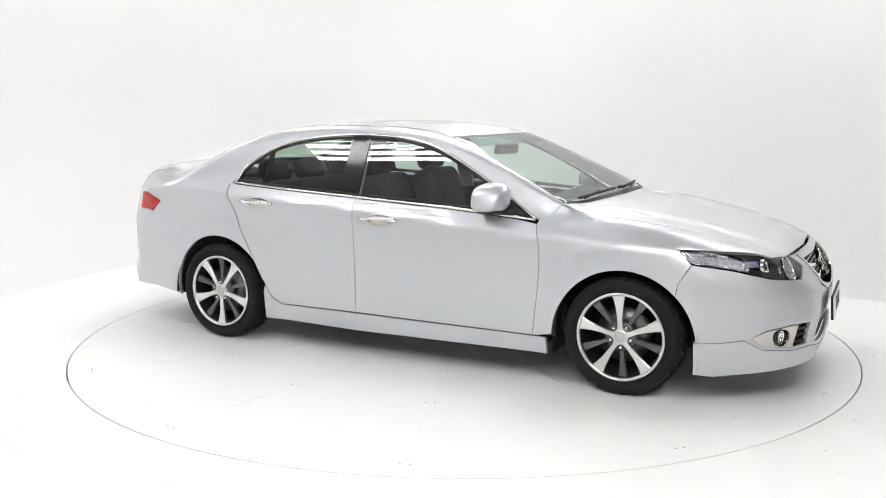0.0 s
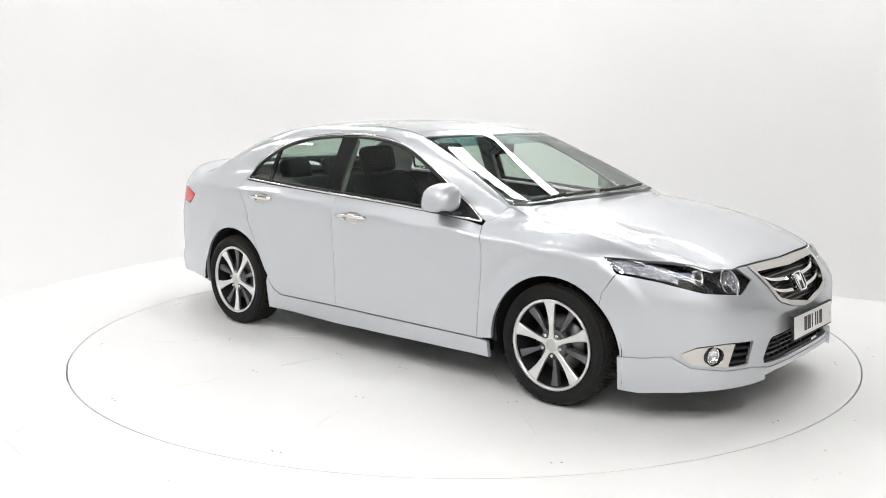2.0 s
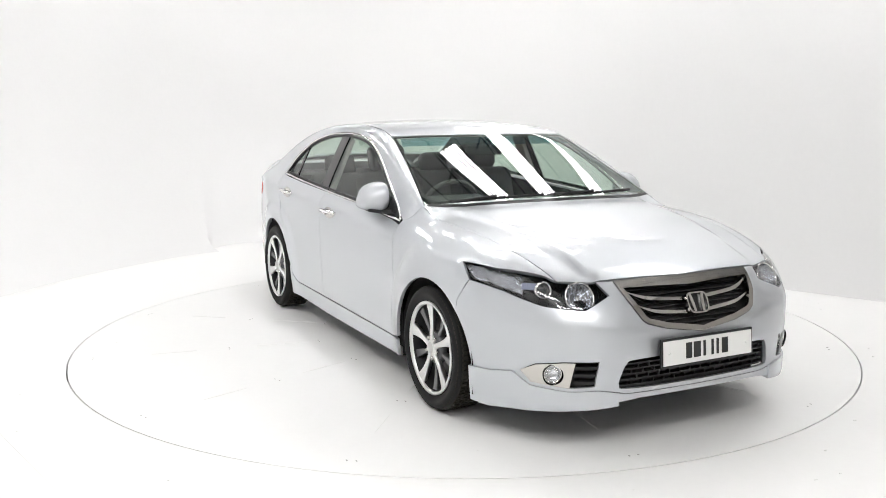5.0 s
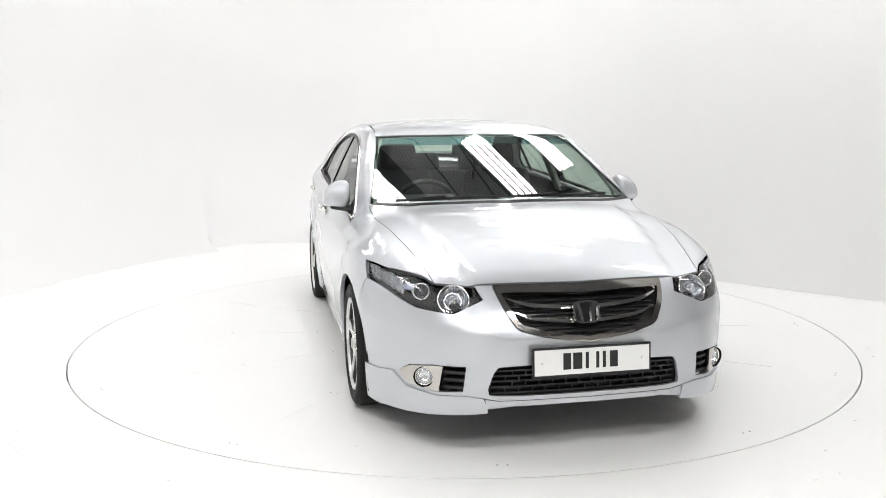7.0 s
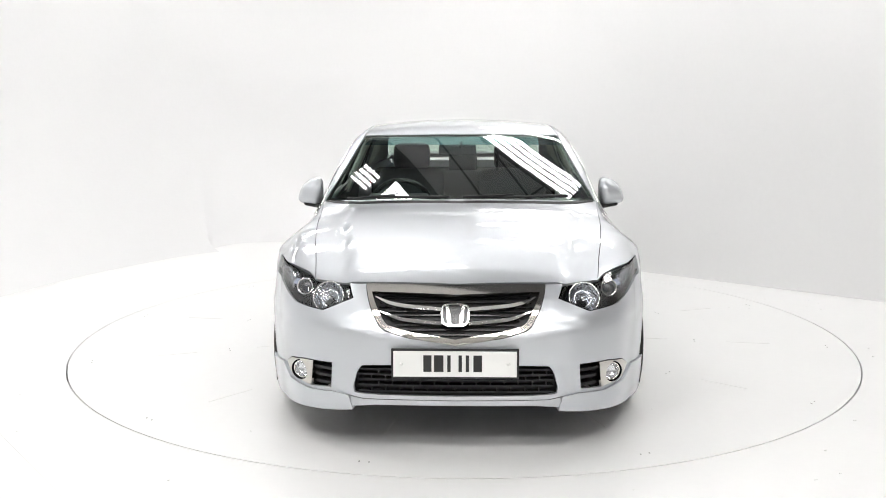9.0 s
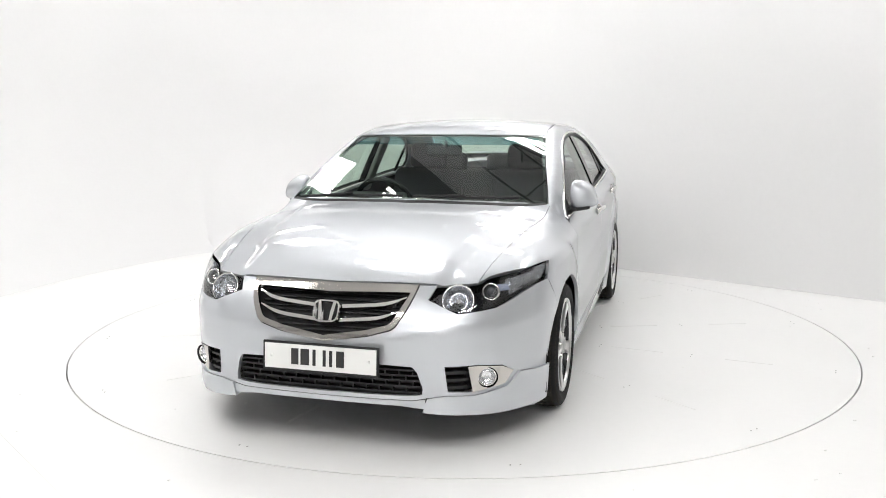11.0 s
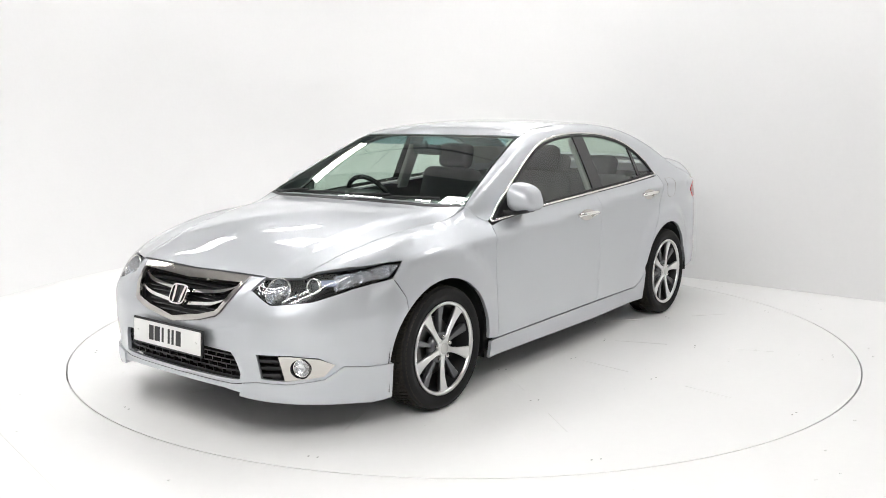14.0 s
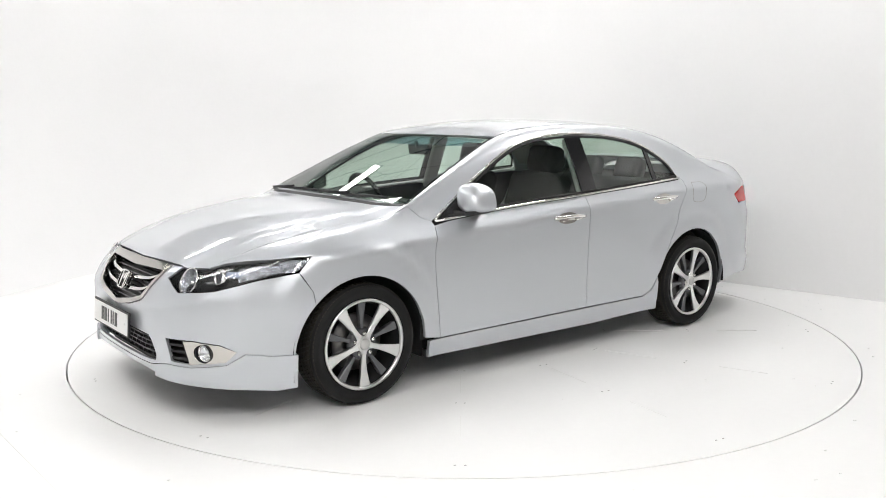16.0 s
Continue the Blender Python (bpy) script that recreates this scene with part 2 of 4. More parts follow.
def to_form(q, mode, f):
    if mode in PIVOT:
        s = 1 if mode == "front" else -1
        a = q[:, 0] / 1.2
        way = np.stack([s * np.cos(a), np.sin(a), 0 * a], 1)
        org = np.stack([PIVOT[mode] + 0 * a, 0 * a, q[:, 1]], 1) + way * 1.9
        return meet(org, -way, 1.7, f)
    u, v, w = axes(mode)
    org = q[:, :1] * u + q[:, 1:] * v + w * 2.0
    return meet(org, np.broadcast_to(-w, org.shape), 2.4, f, 140)


def within(q, poly):
    x, y = q[:, 0], q[:, 1]
    c = np.zeros(len(q), bool)
    for (x0, y0), (x1, y1) in zip(poly, np.roll(poly, -1, 0)):
        if y0 != y1:
            c ^= ((y0 > y) != (y1 > y)) & (x < (x1 - x0) * (y - y0) / (y1 - y0) + x0)
    return c


def dense(poly, step):
    out = []
    for a, b in zip(poly, np.roll(poly, -1, 0)):
        n = max(1, int(np.ceil(np.linalg.norm(b - a) / step)))
        out += [a + (b - a) * k / n for k in range(n)]
    return np.array(out)


def shrink(poly, d):
    x, y = poly.T
    if (x * np.roll(y, -1) - np.roll(x, -1) * y).sum() < 0:
        d = -d
    t = np.roll(poly, -1, 0) - np.roll(poly, 1, 0)
    t /= np.maximum(np.linalg.norm(t, axis=1, keepdims=True), 1e-9)
    return poly + np.stack([-t[:, 1], t[:, 0]], 1) * d


def near(q, poly):
    d = np.full(len(q), 9.0)
    for a, b in zip(poly, np.roll(poly, -1, 0)):
        ab = b - a
        t = np.clip(((q - a) @ ab) / max(ab @ ab, 1e-12), 0, 1)
        d = np.minimum(d, np.linalg.norm(q - a - t[:, None] * ab, axis=1))
    return d


def sheet(outline, mode, holes=(), step=0.04, gap=0.0014, depth=0.018, lift=0.0, f=None):
    """Vertices, faces and normals of a panel with turned-in edges, on the form f."""
    f = f or body
    loops = [shrink(dense(to_flat(outline, mode), step * 0.6), gap)] + [shrink(dense(to_flat(h, mode), step * 0.6), -gap) for h in holes]
    lo, hi = loops[0].min(0), loops[0].max(0)
    gx, gy = np.arange(lo[0], hi[0], step), np.arange(lo[1], hi[1], step * 0.866)
    grid = np.array([(x + (step / 2 if j % 2 else 0), y) for j, y in enumerate(gy) for x in gx])
    keep = within(grid, loops[0])
    for h in loops[1:]:
        keep &= ~within(grid, h)
    for lp in loops:
        keep &= near(grid, lp) > step * 0.35
    grid = grid[keep]
    pts = np.concatenate(loops + [grid])
    edges, base = [], 0
    for lp in loops:
        edges += [(base + i, base + (i + 1) % len(lp)) for i in range(len(lp))]
        base += len(lp)
    vs2, _, tris, orig, _, _ = delaunay_2d_cdt([Vector(p) for p in pts], edges, [], 0, 1e-6)
    q = np.array([tuple(v) for v in vs2])
    tris = np.array([tuple(t) for t in tris])
    mid = q[tris].mean(1)
    ok = within(mid, loops[0])
    for h in loops[1:]:
        ok &= ~within(mid, h)
    tris = tris[ok]
    p = to_form(q, mode, f)
    nor = slope(p, f)
    p = p + nor * lift
    fn = np.cross(p[tris[:, 1]] - p[tris[:, 0]], p[tris[:, 2]] - p[tris[:, 0]])
    bad = (fn * nor[tris[:, 0]]).sum(1) < 0
    tris[bad] = tris[bad][:, ::-1]
    faces = [tuple(t) for t in tris]
    verts, norms = [tuple(v) for v in p], [tuple(n) for n in nor]
    if depth:
        seen = {}
        for t in faces:
            for a, b in ((t[0], t[1]), (t[1], t[2]), (t[2], t[0])):
                seen[(a, b)] = 1
        rim = [(a, b) for (a, b) in seen if (b, a) not in seen]
        made = {}
        for a, b in rim:
            for k in (a, b):
                if k not in made:
                    made[k] = (len(verts), len(verts) + 1)
                    edge = p[b] - p[a]
                    out = np.cross(edge, nor[k])
                    out /= max(np.linalg.norm(out), 1e-9)
                    tip = p[k] - nor[k] * depth
                    half = p[k] + 0.0
                    verts += [tuple(half), tuple(tip)]
                    norms += [tuple(out), tuple(out)]
            faces.append((made[b][0], made[a][0], made[a][1], made[b][1]))
    return verts, faces, norms


def mirror3(data):
    verts, faces, norms = data
    return [(x, -y, z) for x, y, z in verts], [f[::-1] for f in faces], [(x, -y, z) for x, y, z in norms]


def panel(name, data, mat, parent, label=""):
    ob = part(name, (data[0], data[1]), mat, parent, label)
    me = ob.data
    me.normals_split_custom_set_from_vertices(data[2])
    return ob


def both(name, data, mat, parent, label=""):
    return panel(name, data, mat, parent, label), panel(name, mirror3(data), mat, parent, label)


def mirrored(outline):
    """Closes a half outline, given from the middle line round to the middle line, to the whole."""
    other = [(x, -y, z) for x, y, z in outline[::-1] if abs(y) > 1e-4]
    return list(outline) + other


def arch(ax, start, end, n=22, front=True):
    cx, cz, rx, rz = (1.362, 0.27, 0.376, 0.390) if front else (-1.33, 0.31, 0.385, 0.387)
    out = []
    for i in range(n + 1):
        a = radians(start + (end - start) * i / n)
        out.append((cx + rx * math.cos(a), 0.9, cz + rz * math.sin(a)))
    return out


def snap(pts, mode):
    """Points brought onto the form along a direction of view."""
    return [tuple(p) for p in to_form(to_flat(pts, mode), mode, body)]


# ---- the studio ----
def slab(name, outline, z0, z1, mat, label, category, kind="structure"):
    n = len(outline)
    vs = [(x, y, z1) for x, y in outline] + [(x, y, z0) for x, y in outline]
    fs = [tuple(range(n)), tuple(range(2 * n - 1, n - 1, -1))] + [(i, n + i, n + (i + 1) % n, (i + 1) % n) for i in range(n)]
    return tagged(part(name, (vs, fs), mat, None, "", False), label, category, kind=kind)


TABLE_R = 2.4915


def ring_floor():
    """The fixed floor: a wide sheet with the round well of the turntable."""
    n = 128
    vs, fs = [], []
    for i in range(n):
        a = 2 * math.pi * i / n
        c, s = math.cos(a), math.sin(a)
        k = 12.0 / max(abs(c), abs(s))
        vs += [((TABLE_R + 0.009) * c, (TABLE_R + 0.009) * s, 0), (k * c, k * s, 0), ((TABLE_R + 0.009) * c, (TABLE_R + 0.009) * s, -0.12)]
    for i in range(n):
        a, b = 3 * i, 3 * ((i + 1) % n)
        fs += [(a, a + 1, b + 1, b), (a, b, b + 2, a + 2)]
    ob = part("floor", (vs, fs), FLOOR, None, "", False)
    return tagged(ob, "white painted studio floor round a turntable", "floor", kind="structure")


ring_floor()
slab("pit", [(2.7 * math.cos(2 * math.pi * i / 48), 2.7 * math.sin(2 * math.pi * i / 48)) for i in range(48)], -0.2, -0.13, UNDER, "dark pit floor under the turntable", "pit")

# plan of the cove wall, as seen from above, round the table
WALL_TOP = 3.15
plan = curve([(4.945, -0.542), (4.211, 0.093), (3.354, 0.835), (2.429, 1.63), (1.768, 2.20), (0.2, 3.55), (-1.13, 4.71), (-2.16, 5.31), (-3.2, 5.29), (-4.06, 4.70), (-4.76, 3.70), (-5.40, 2.23), (-5.9, 0.0), (-6.2, -3.0)], 8)


def wall_strip(name, plan, z1, label):
    """A wall with a foot that is square at one end and sweeps into the floor at the other."""
    vs, fs = [], []
    for i, (x, y) in enumerate(plan):
        a, b = plan[max(i - 1, 0)], plan[min(i + 1, len(plan) - 1)]
        t = Vector((b[0] - a[0], b[1] - a[1])).normalized()
        radius = 0.01 + 1.9 * min(1, max(0, (i / len(plan) - 0.36) / 0.25))
        prof = [(0.0, z1)] + [(radius * (1 - math.cos(radians(9 * k))), radius * (1 - math.sin(radians(9 * k)))) for k in range(11)] + [(-0.15, 0.0), (-0.15, z1)]
        for d, z in prof:
            vs.append((x - t.y * d, y + t.x * d, z + 0.002))
    k = len(prof)
    for i in range(len(plan) - 1):
        for j in range(k):
            a, b = i * k + j, i * k + (j + 1) % k
            fs.append((a, b, b + k, a + k))
    ob = part(name, (vs, fs), WALL, None, "", True)
    m = ob.modifiers.new("edge", "EDGE_SPLIT")
    m.split_angle = radians(35)
    return tagged(ob, label, "wall", kind="structure")


wall_strip("wall_back", plan, WALL_TOP, "smooth curved white studio wall")
# unseen walls close the room; the grey ones stand in for darker surroundings
slab("wall_behind", [(-6.35, -9.0), (6.0, -9.0), (6.0, -9.2), (-6.35, -9.2)], 0, 4.6, FARWALL, "unseen grey wall standing in for a darker room", "wall")
slab("wall_left", [(-6.2, -3.0), (-6.35, -3.0), (-6.35, -9.0), (-6.2, -9.0)], 0, 4.6, WALL, "plain white studio wall", "wall")
slab("wall_right", [(4.945, -0.542), (5.04, -0.542), (6.0, -9.0), (5.85, -9.0)], 0, 4.6, FARWALL, "unseen grey wall standing in for a darker room", "wall")
# the roof: a pale sheet on one side of a slanting edge, a dark one on the other, and thin ribs along that edge
EDGE = Vector((0.61, -0.79))
ACROSS = Vector((0.79, 0.61))
FOOT = Vector((-0.86, 2.58))


def roof_piece(name, along0, along1, across0, across1, z0, z1, mat, label, category):
    corners = [FOOT + EDGE * u + ACROSS * v for u, v in ((along0, across0), (along1, across0), (along1, across1), (along0, across1))]
    return slab(name, [(c.x, c.y) for c in corners], z0, z1, mat, label, category)


roof_piece("ceiling", -14, 16, 0.0, 16, 4.8, 4.9, ROOF, "pale sheet roof over the studio", "ceiling")
roof_piece("ceiling_dark", -14, 16, -2.6, -0.003, 4.8, 4.9, DARKROOF, "dark strip of sheet roof over the studio", "ceiling")
# unseen pale roof on the camera side, added to bounce light onto the car
roof_piece("ceiling_front", -14, 16, -16, -2.603, 4.8, 4.9, ROOF, "pale sheet roof over the studio", "ceiling")
for k in range(14):
    v = 0.45 + 0.52 * k
    roof_piece("beam", -12, 12, v - 0.009, v + 0.009, 4.78, 4.8, BEAM, "dark steel roof rib", "beam")
for k in range(4):
    u = -6.4 + 4.1 * k
    roof_piece("beam", u - 0.012, u + 0.012, 0.05, 12, 4.76, 4.78, BEAM, "dark steel roof cross rib", "beam")


def light_bank(x, y, turn, n=5, length=1.8, pitch=0.10, fill=0.48):
    """Tubes side by side in open housings on two drop rods each, under the roof."""
    root = new("ceiling_light")
    tagged(root, "bank of long white ceiling light tubes, some banks added as fill", "ceiling light", "ceiling light banks")
    for i in range(n):
        o = (i - (n - 1) / 2) * pitch
        part("tube", box(0, o, 0, length, pitch * fill, 0.03), TUBE, root, smooth=False)
    part("housing", box(0, 0, 0.045, length + 0.06, n * pitch, 0.05), BEAM, root, smooth=False)
    for sx in (-0.4, 0.4):
        part("drop_rod", box(sx * length, 0, 0.335, 0.02, 0.02, 0.55), BEAM, root, smooth=False)
    root.matrix_basis = pose(x, y, 4.2, 0, 0, turn)
    return root


# banks at y -5.2, y -7.0 and (2.9, 0.1) are unseen, added as fill
for x, y, turn, n, length, pitch in ((0.98, 1.82, 143, 4, 1.4, 0.085), (1.32, 2.76, 137, 4, 1.2, 0.085), (2.15, 3.85, 124, 4, 1.9, 0.10), (-2.22, 2.78, 128, 5, 0.98, 0.12), (-0.72, 1.08, 128, 5, 0.92, 0.10), (-1.22, 1.72, 128, 4, 0.30, 0.08),
                                     (-0.6, 0.35, 5, 4, 1.3, 0.11), (1.1, 4.6, 5, 4, 1.4, 0.11), (-3.5, -1.6, 151, 4, 2.3, 0.19), (-4.3, 3.7, 50, 4, 1.6, 0.12),
                                     (-2.6, 4.9, 20, 3, 0.9, 0.12), (0.0, -7.0, 0, 6, 3.6, 0.16), (-6.2, 2.05, 131, 5, 1.6, 0.11), (2.9, 0.1, 133, 6, 1.8, 0.13), (-1.6, -5.2, 0, 6, 2.2, 0.17), (1.7, -5.2, 0, 6, 2.2, 0.17)):
    light_bank(x, y, turn, n, length, pitch, 0.84 if 0.91 < length < 1.0 else 0.48)

# ---- turntable ----
turntable = new("turntable")
tagged(turntable, "round white painted turntable set flush in the floor", "turntable")
n = 160
vs = [(0, 0, 0)] + [(TABLE_R * math.cos(2 * math.pi * i / n), TABLE_R * math.sin(2 * math.pi * i / n), 0) for i in range(n)]
vs += [(x, y, -0.1) for x, y, z in vs[1:]]
part("top", (vs, [(0, i + 1, (i + 1) % n + 1) for i in range(n)] + [(i + 1, n + i + 1, n + (i + 1) % n + 1, (i + 1) % n + 1) for i in range(n)]), FLOOR, turntable, smooth=False)

# joints and scuffs in the table and the floor
def strip(name, x0, y0, x1, y1, width, mat, parent=None, z=0.0):
    d = Vector((x1 - x0, y1 - y0, 0))
    a = math.degrees(math.atan2(d.y, d.x))
    return part(name, box((x0 + x1) / 2, (y0 + y1) / 2, z + 0.0008, d.length, width, 0.0016, turn=pose(0, 0, 0, 0, 0, a)), mat, parent, smooth=False)


for k in range(12):
    a = -69.4 + 30 * k
    c, s = math.cos(radians(a)), math.sin(radians(a))
    for r0, r1 in ((1.05, 1.38), (1.75, 2.02)):
        strip("joint", r0 * c, r0 * s, r1 * c, r1 * s, 0.0022, FAINT, turntable)
    for q in (0.98, 1.55, 2.36):
        for o in (-0.022, 0.022):
            x, y = q * c - o * s, q * s + o * c
            strip("screw", x - 0.005, y, x + 0.005, y, 0.006, SCUFF, turntable)
rnd = random.Random(4)
for k in range(22):
    a, q = rnd.uniform(0, 2 * math.pi), 2.4 * math.sqrt(rnd.uniform(0.03, 1))
    strip("scuff", q * math.cos(a), q * math.sin(a), q * math.cos(a) + rnd.uniform(0.006, 0.016), q * math.sin(a) + rnd.uniform(-0.01, 0.01), rnd.uniform(0.003, 0.006), FAINT, turntable)
fj = strip("floor_joint", -2.9, -1.13, -1.2, -3.13, 0.004, FAINT)
tagged(fj, "thin joint between white floor boards", "floor joint", kind="structure")
for k in range(44):
    a, q = rnd.uniform(0, 2 * math.pi), rnd.uniform(2.56, 2.95)
    x, y = q * math.cos(a), q * math.sin(a)
    if 1.45 * x + 1.57 * y < 2.137 * 2.8:
        tagged(strip("scuff", x, y, x + rnd.uniform(0.006, 0.016), y + rnd.uniform(-0.01, 0.01), rnd.uniform(0.003, 0.006), FAINT), "small grey scuff on the white floor", "scuff", "floor scuffs")


# ---- the car ----
car = new("car")
tagged(car, "silver four-door saloon car with dark alloy wheels, on a turntable", "car")
BELT_LINE = [(0.855, 0.893), (0.30, 0.945), (-0.293, 0.984), (-0.75, 1.013), (-1.22, 1.046)]
HEAD_LINE = [(-1.22, 1.046), (-1.16, 1.155), (-0.955, 1.272), (-0.70, 1.328), (-0.42, 1.346), (-0.15, 1.338), (0.06, 1.308), (0.24, 1.25), (0.483, 1.125), (0.70, 0.992), (0.855, 0.893)]
belt_c, head_c = curve(BELT_LINE, 6), curve(HEAD_LINE, 6)
s3 = lambda pts, y=0.9: [(x, y, z) for x, z in pts]
on_belt = lambda x: float(np.interp(-x, [-p[0] for p in belt_c], [p[1] for p in belt_c]))

REAR_SEAM = curve([(-0.83, 0.282), (-0.90, 0.325), (-0.953, 0.415), (-1.06, 0.63), (-1.186, 0.875), (-1.245, 0.97), (-1.262, 1.03)], 5)
FRONT_SEAM = curve([(0.868, 0.262), (0.90, 0.55), (0.903, 0.72), (0.89, 0.80), (0.868, 0.872)], 5)
MID_SEAM = [(-0.285, 0.278), (-0.272, 0.45), (-0.273, 0.674), (-0.285, 0.85), (-0.292, 0.972)]

# front door
o = s3(FRONT_SEAM) + s3([(x, z - 0.012) for x, z in belt_c if -0.29 < x < 0.85]) + s3(MID_SEAM[::-1])
front_doors = both("front_door", sheet(o, "side", f=lower), PAINT, car)
o = s3(MID_SEAM) + s3([(x, z - 0.012) for x, z in belt_c if -1.235 < x < -0.30]) + s3([(-1.252, 1.045)]) + s3(REAR_SEAM[::-1])
rear_doors = both("rear_door", sheet(o, "side", f=lower), PAINT, car)
# sill skirt
o = s3([(0.955, 0.165), (0.95, 0.258), (0.868, 0.258), (-0.285, 0.272), (-0.83, 0.277), (-0.905, 0.32), (-0.95, 0.40), (-0.965, 0.36), (-0.968, 0.178), (-0.3, 0.160)])
both("side_skirt", sheet(o, "side", step=0.03), PAINT, car)
# front wing
HOOD_EDGE = [(0.985, 0.765, 0.96), (1.25, 0.745, 0.945), (1.612, 0.70, 0.89), (1.87, 0.655, 0.802), (2.045, 0.628, 0.726)]
hood_edge = snap(curve(HOOD_EDGE, 6), "top")
PILLAR_FOOT = [(0.876, 0.9, 0.893), (0.93, 0.82, 0.925)]
SCREEN_EDGE = snap(curve([(0.985, 0.757, 0.965), (0.60, 0.675, 1.15), (0.245, 0.612, 1.33)], 5), "screen")
LAMP_TOP = [(2.04, 0.628, 0.728), (1.985, 0.668, 0.75), (1.81, 0.786, 0.768), (1.62, 0.858, 0.778)]
LAMP_TOP = snap(LAMP_TOP, "front")
o = s3([(x + 0.001, z) for x, z in FRONT_SEAM]) + PILLAR_FOOT + SCREEN_EDGE[:1] + hood_edge + LAMP_TOP \
    + [(1.70, 0.9, 0.703), (1.643, 0.9, 0.608)] + arch(AXLE_F, 44, 178)
both("front_wing", sheet(o, "slant", gap=0.0008), PAINT, car)
# bonnet
LEAD = curve([(2.045, 0.624, 0.726), (2.085, 0.53, 0.722), (2.115, 0.42, 0.72), (2.13, 0.2, 0.72), (2.138, 0.0, 0.72)], 6)
o = mirrored([(1.06, 0.0, 0.98), (1.05, 0.3, 0.98), (1.02, 0.55, 0.97), (0.99, 0.75, 0.96)] + [(x, y - 0.001, z) for x, y, z in hood_edge] + LEAD)
panel("bonnet", sheet(o, "top"), PAINT, car)
# front bumper
GRILLE = [(0, 0.487), (0.19, 0.518), (0.285, 0.546), (0.308, 0.562), (0.362, 0.64), (0.405, 0.708), (0.412, 0.722)]
yz = lambda pts, x=2.2: [(x, y, z) for y, z in pts]
LIP_TOP = [(1.735, 0.89, 0.308), (1.86, 0.85, 0.310), (1.96, 0.795, 0.325), (2.03, 0.745, 0.275), (2.16, 0.64, 0.262), (2.235, 0.53, 0.268), (2.262, 0.46, 0.258), (2.275, 0.40, 0.247), (2.29, 0.0, 0.243)]
LIP_LOW = [(1.745, 0.89, 0.145), (1.85, 0.86, 0.135), (2.02, 0.77, 0.155), (2.17, 0.62, 0.18), (2.258, 0.47, 0.200), (2.272, 0.40, 0.212), (2.282, 0.34, 0.222), (2.29, 0.0, 0.22)]
half = yz(GRILLE) + [(2.115, 0.468, 0.722), (2.168, 0.438, 0.670), (2.165, 0.565, 0.617), (2.05, 0.704, 0.630), (1.87, 0.79, 0.675), (1.70, 0.9, 0.703), (1.643, 0.9, 0.608)] \
    + arch(AXLE_F, 44, 6, 10) + LIP_TOP
INTAKE = curve([(0.0, 0.405), (0.33, 0.398), (0.385, 0.385), (0.41, 0.33), (0.418, 0.285), (0.37, 0.268), (0.0, 0.262)], 4)
FOG = [(2.0, 0.765, 0.345), (2.05, 0.735, 0.375), (2.14, 0.65, 0.395), (2.235, 0.53, 0.398), (2.23, 0.545, 0.285), (2.16, 0.64, 0.275), (2.03, 0.745, 0.29)]
o = mirrored(half)
fog_r = [(x, -y, z) for x, y, z in FOG]
panel("front_bumper", sheet(o, "front", [mirrored(yz(INTAKE)), FOG, fog_r], step=0.03, gap=0.0008), PAINT, car)
both("front_lip_corner", sheet(LIP_TOP[:7] + [(2.266, 0.442, 0.200)] + LIP_LOW[:4][::-1], "front", step=0.022, gap=0.0002, lift=0.012, depth=0.05), PAINT, car, "silver front spoiler corner")
mid_lip = [(2.29, 0.0, 0.243), (2.275, 0.40, 0.247), (2.264, 0.455, 0.255), (2.264, 0.455, 0.210), (2.282, 0.34, 0.221), (2.29, 0.0, 0.22)]
panel("front_lip", sheet(mirrored(mid_lip), "front", step=0.025, lift=0.003, depth=0.03), PAINT, car, "silver front spoiler lip")
# roof frame with rear wing
roof_edge = snap([(0.235, 0.614, 1.335), (0.10, 0.60, 1.365), (-0.3, 0.585, 1.388), (-0.8, 0.58, 1.375), (-1.0, 0.575, 1.345)], "top")
back_edge = snap([(-1.0, 0.572, 1.35), (-1.30, 0.60, 1.25), (-1.62, 0.64, 1.115)], "back")
lowerq = [(-2.15, 0.75, 0.97), (-1.89, 0.84, 0.905), (-2.0, 0.86, 0.83), (-2.0, 0.9, 0.666), (-1.62, 0.9, 0.640)]
deck_edge = snap([(-1.70, 0.66, 1.085), (-2.0, 0.66, 1.08), (-2.18, 0.66, 1.06)], "top")
o = SCREEN_EDGE[:-1] + roof_edge + back_edge[1:] + deck_edge + lowerq + arch(AXLE_R, 124, 16, front=False) + s3([(x - 0.002, z) for x, z in REAR_SEAM if z > 0.41]) + s3([(x - 0.003, z + 0.006) for x, z in head_c[2:-2]]) + PILLAR_FOOT
both("rear_wing", sheet(o, "slant", step=0.035), PAINT, car)
# roof and boot
o = mirrored(curve([(0.30, 0.0, 1.36), (0.285, 0.3, 1.35), (0.24, 0.615, 1.33)], 4)[:-1] + [(x, y - 0.001, z) for x, y, z in roof_edge] + [(-1.03, 0.3, 1.37), (-1.05, 0.0, 1.37)])
panel("roof", sheet(o, "top"), PAINT, car)
o = mirrored([(-1.68, 0.0, 1.1), (-1.66, 0.4, 1.1), (-1.64, 0.62, 1.1)] + deck_edge + [(-2.20, 0.4, 1.08), (-2.22, 0.0, 1.085)])
panel("boot_lid", sheet(o, "top"), PAINT, car)
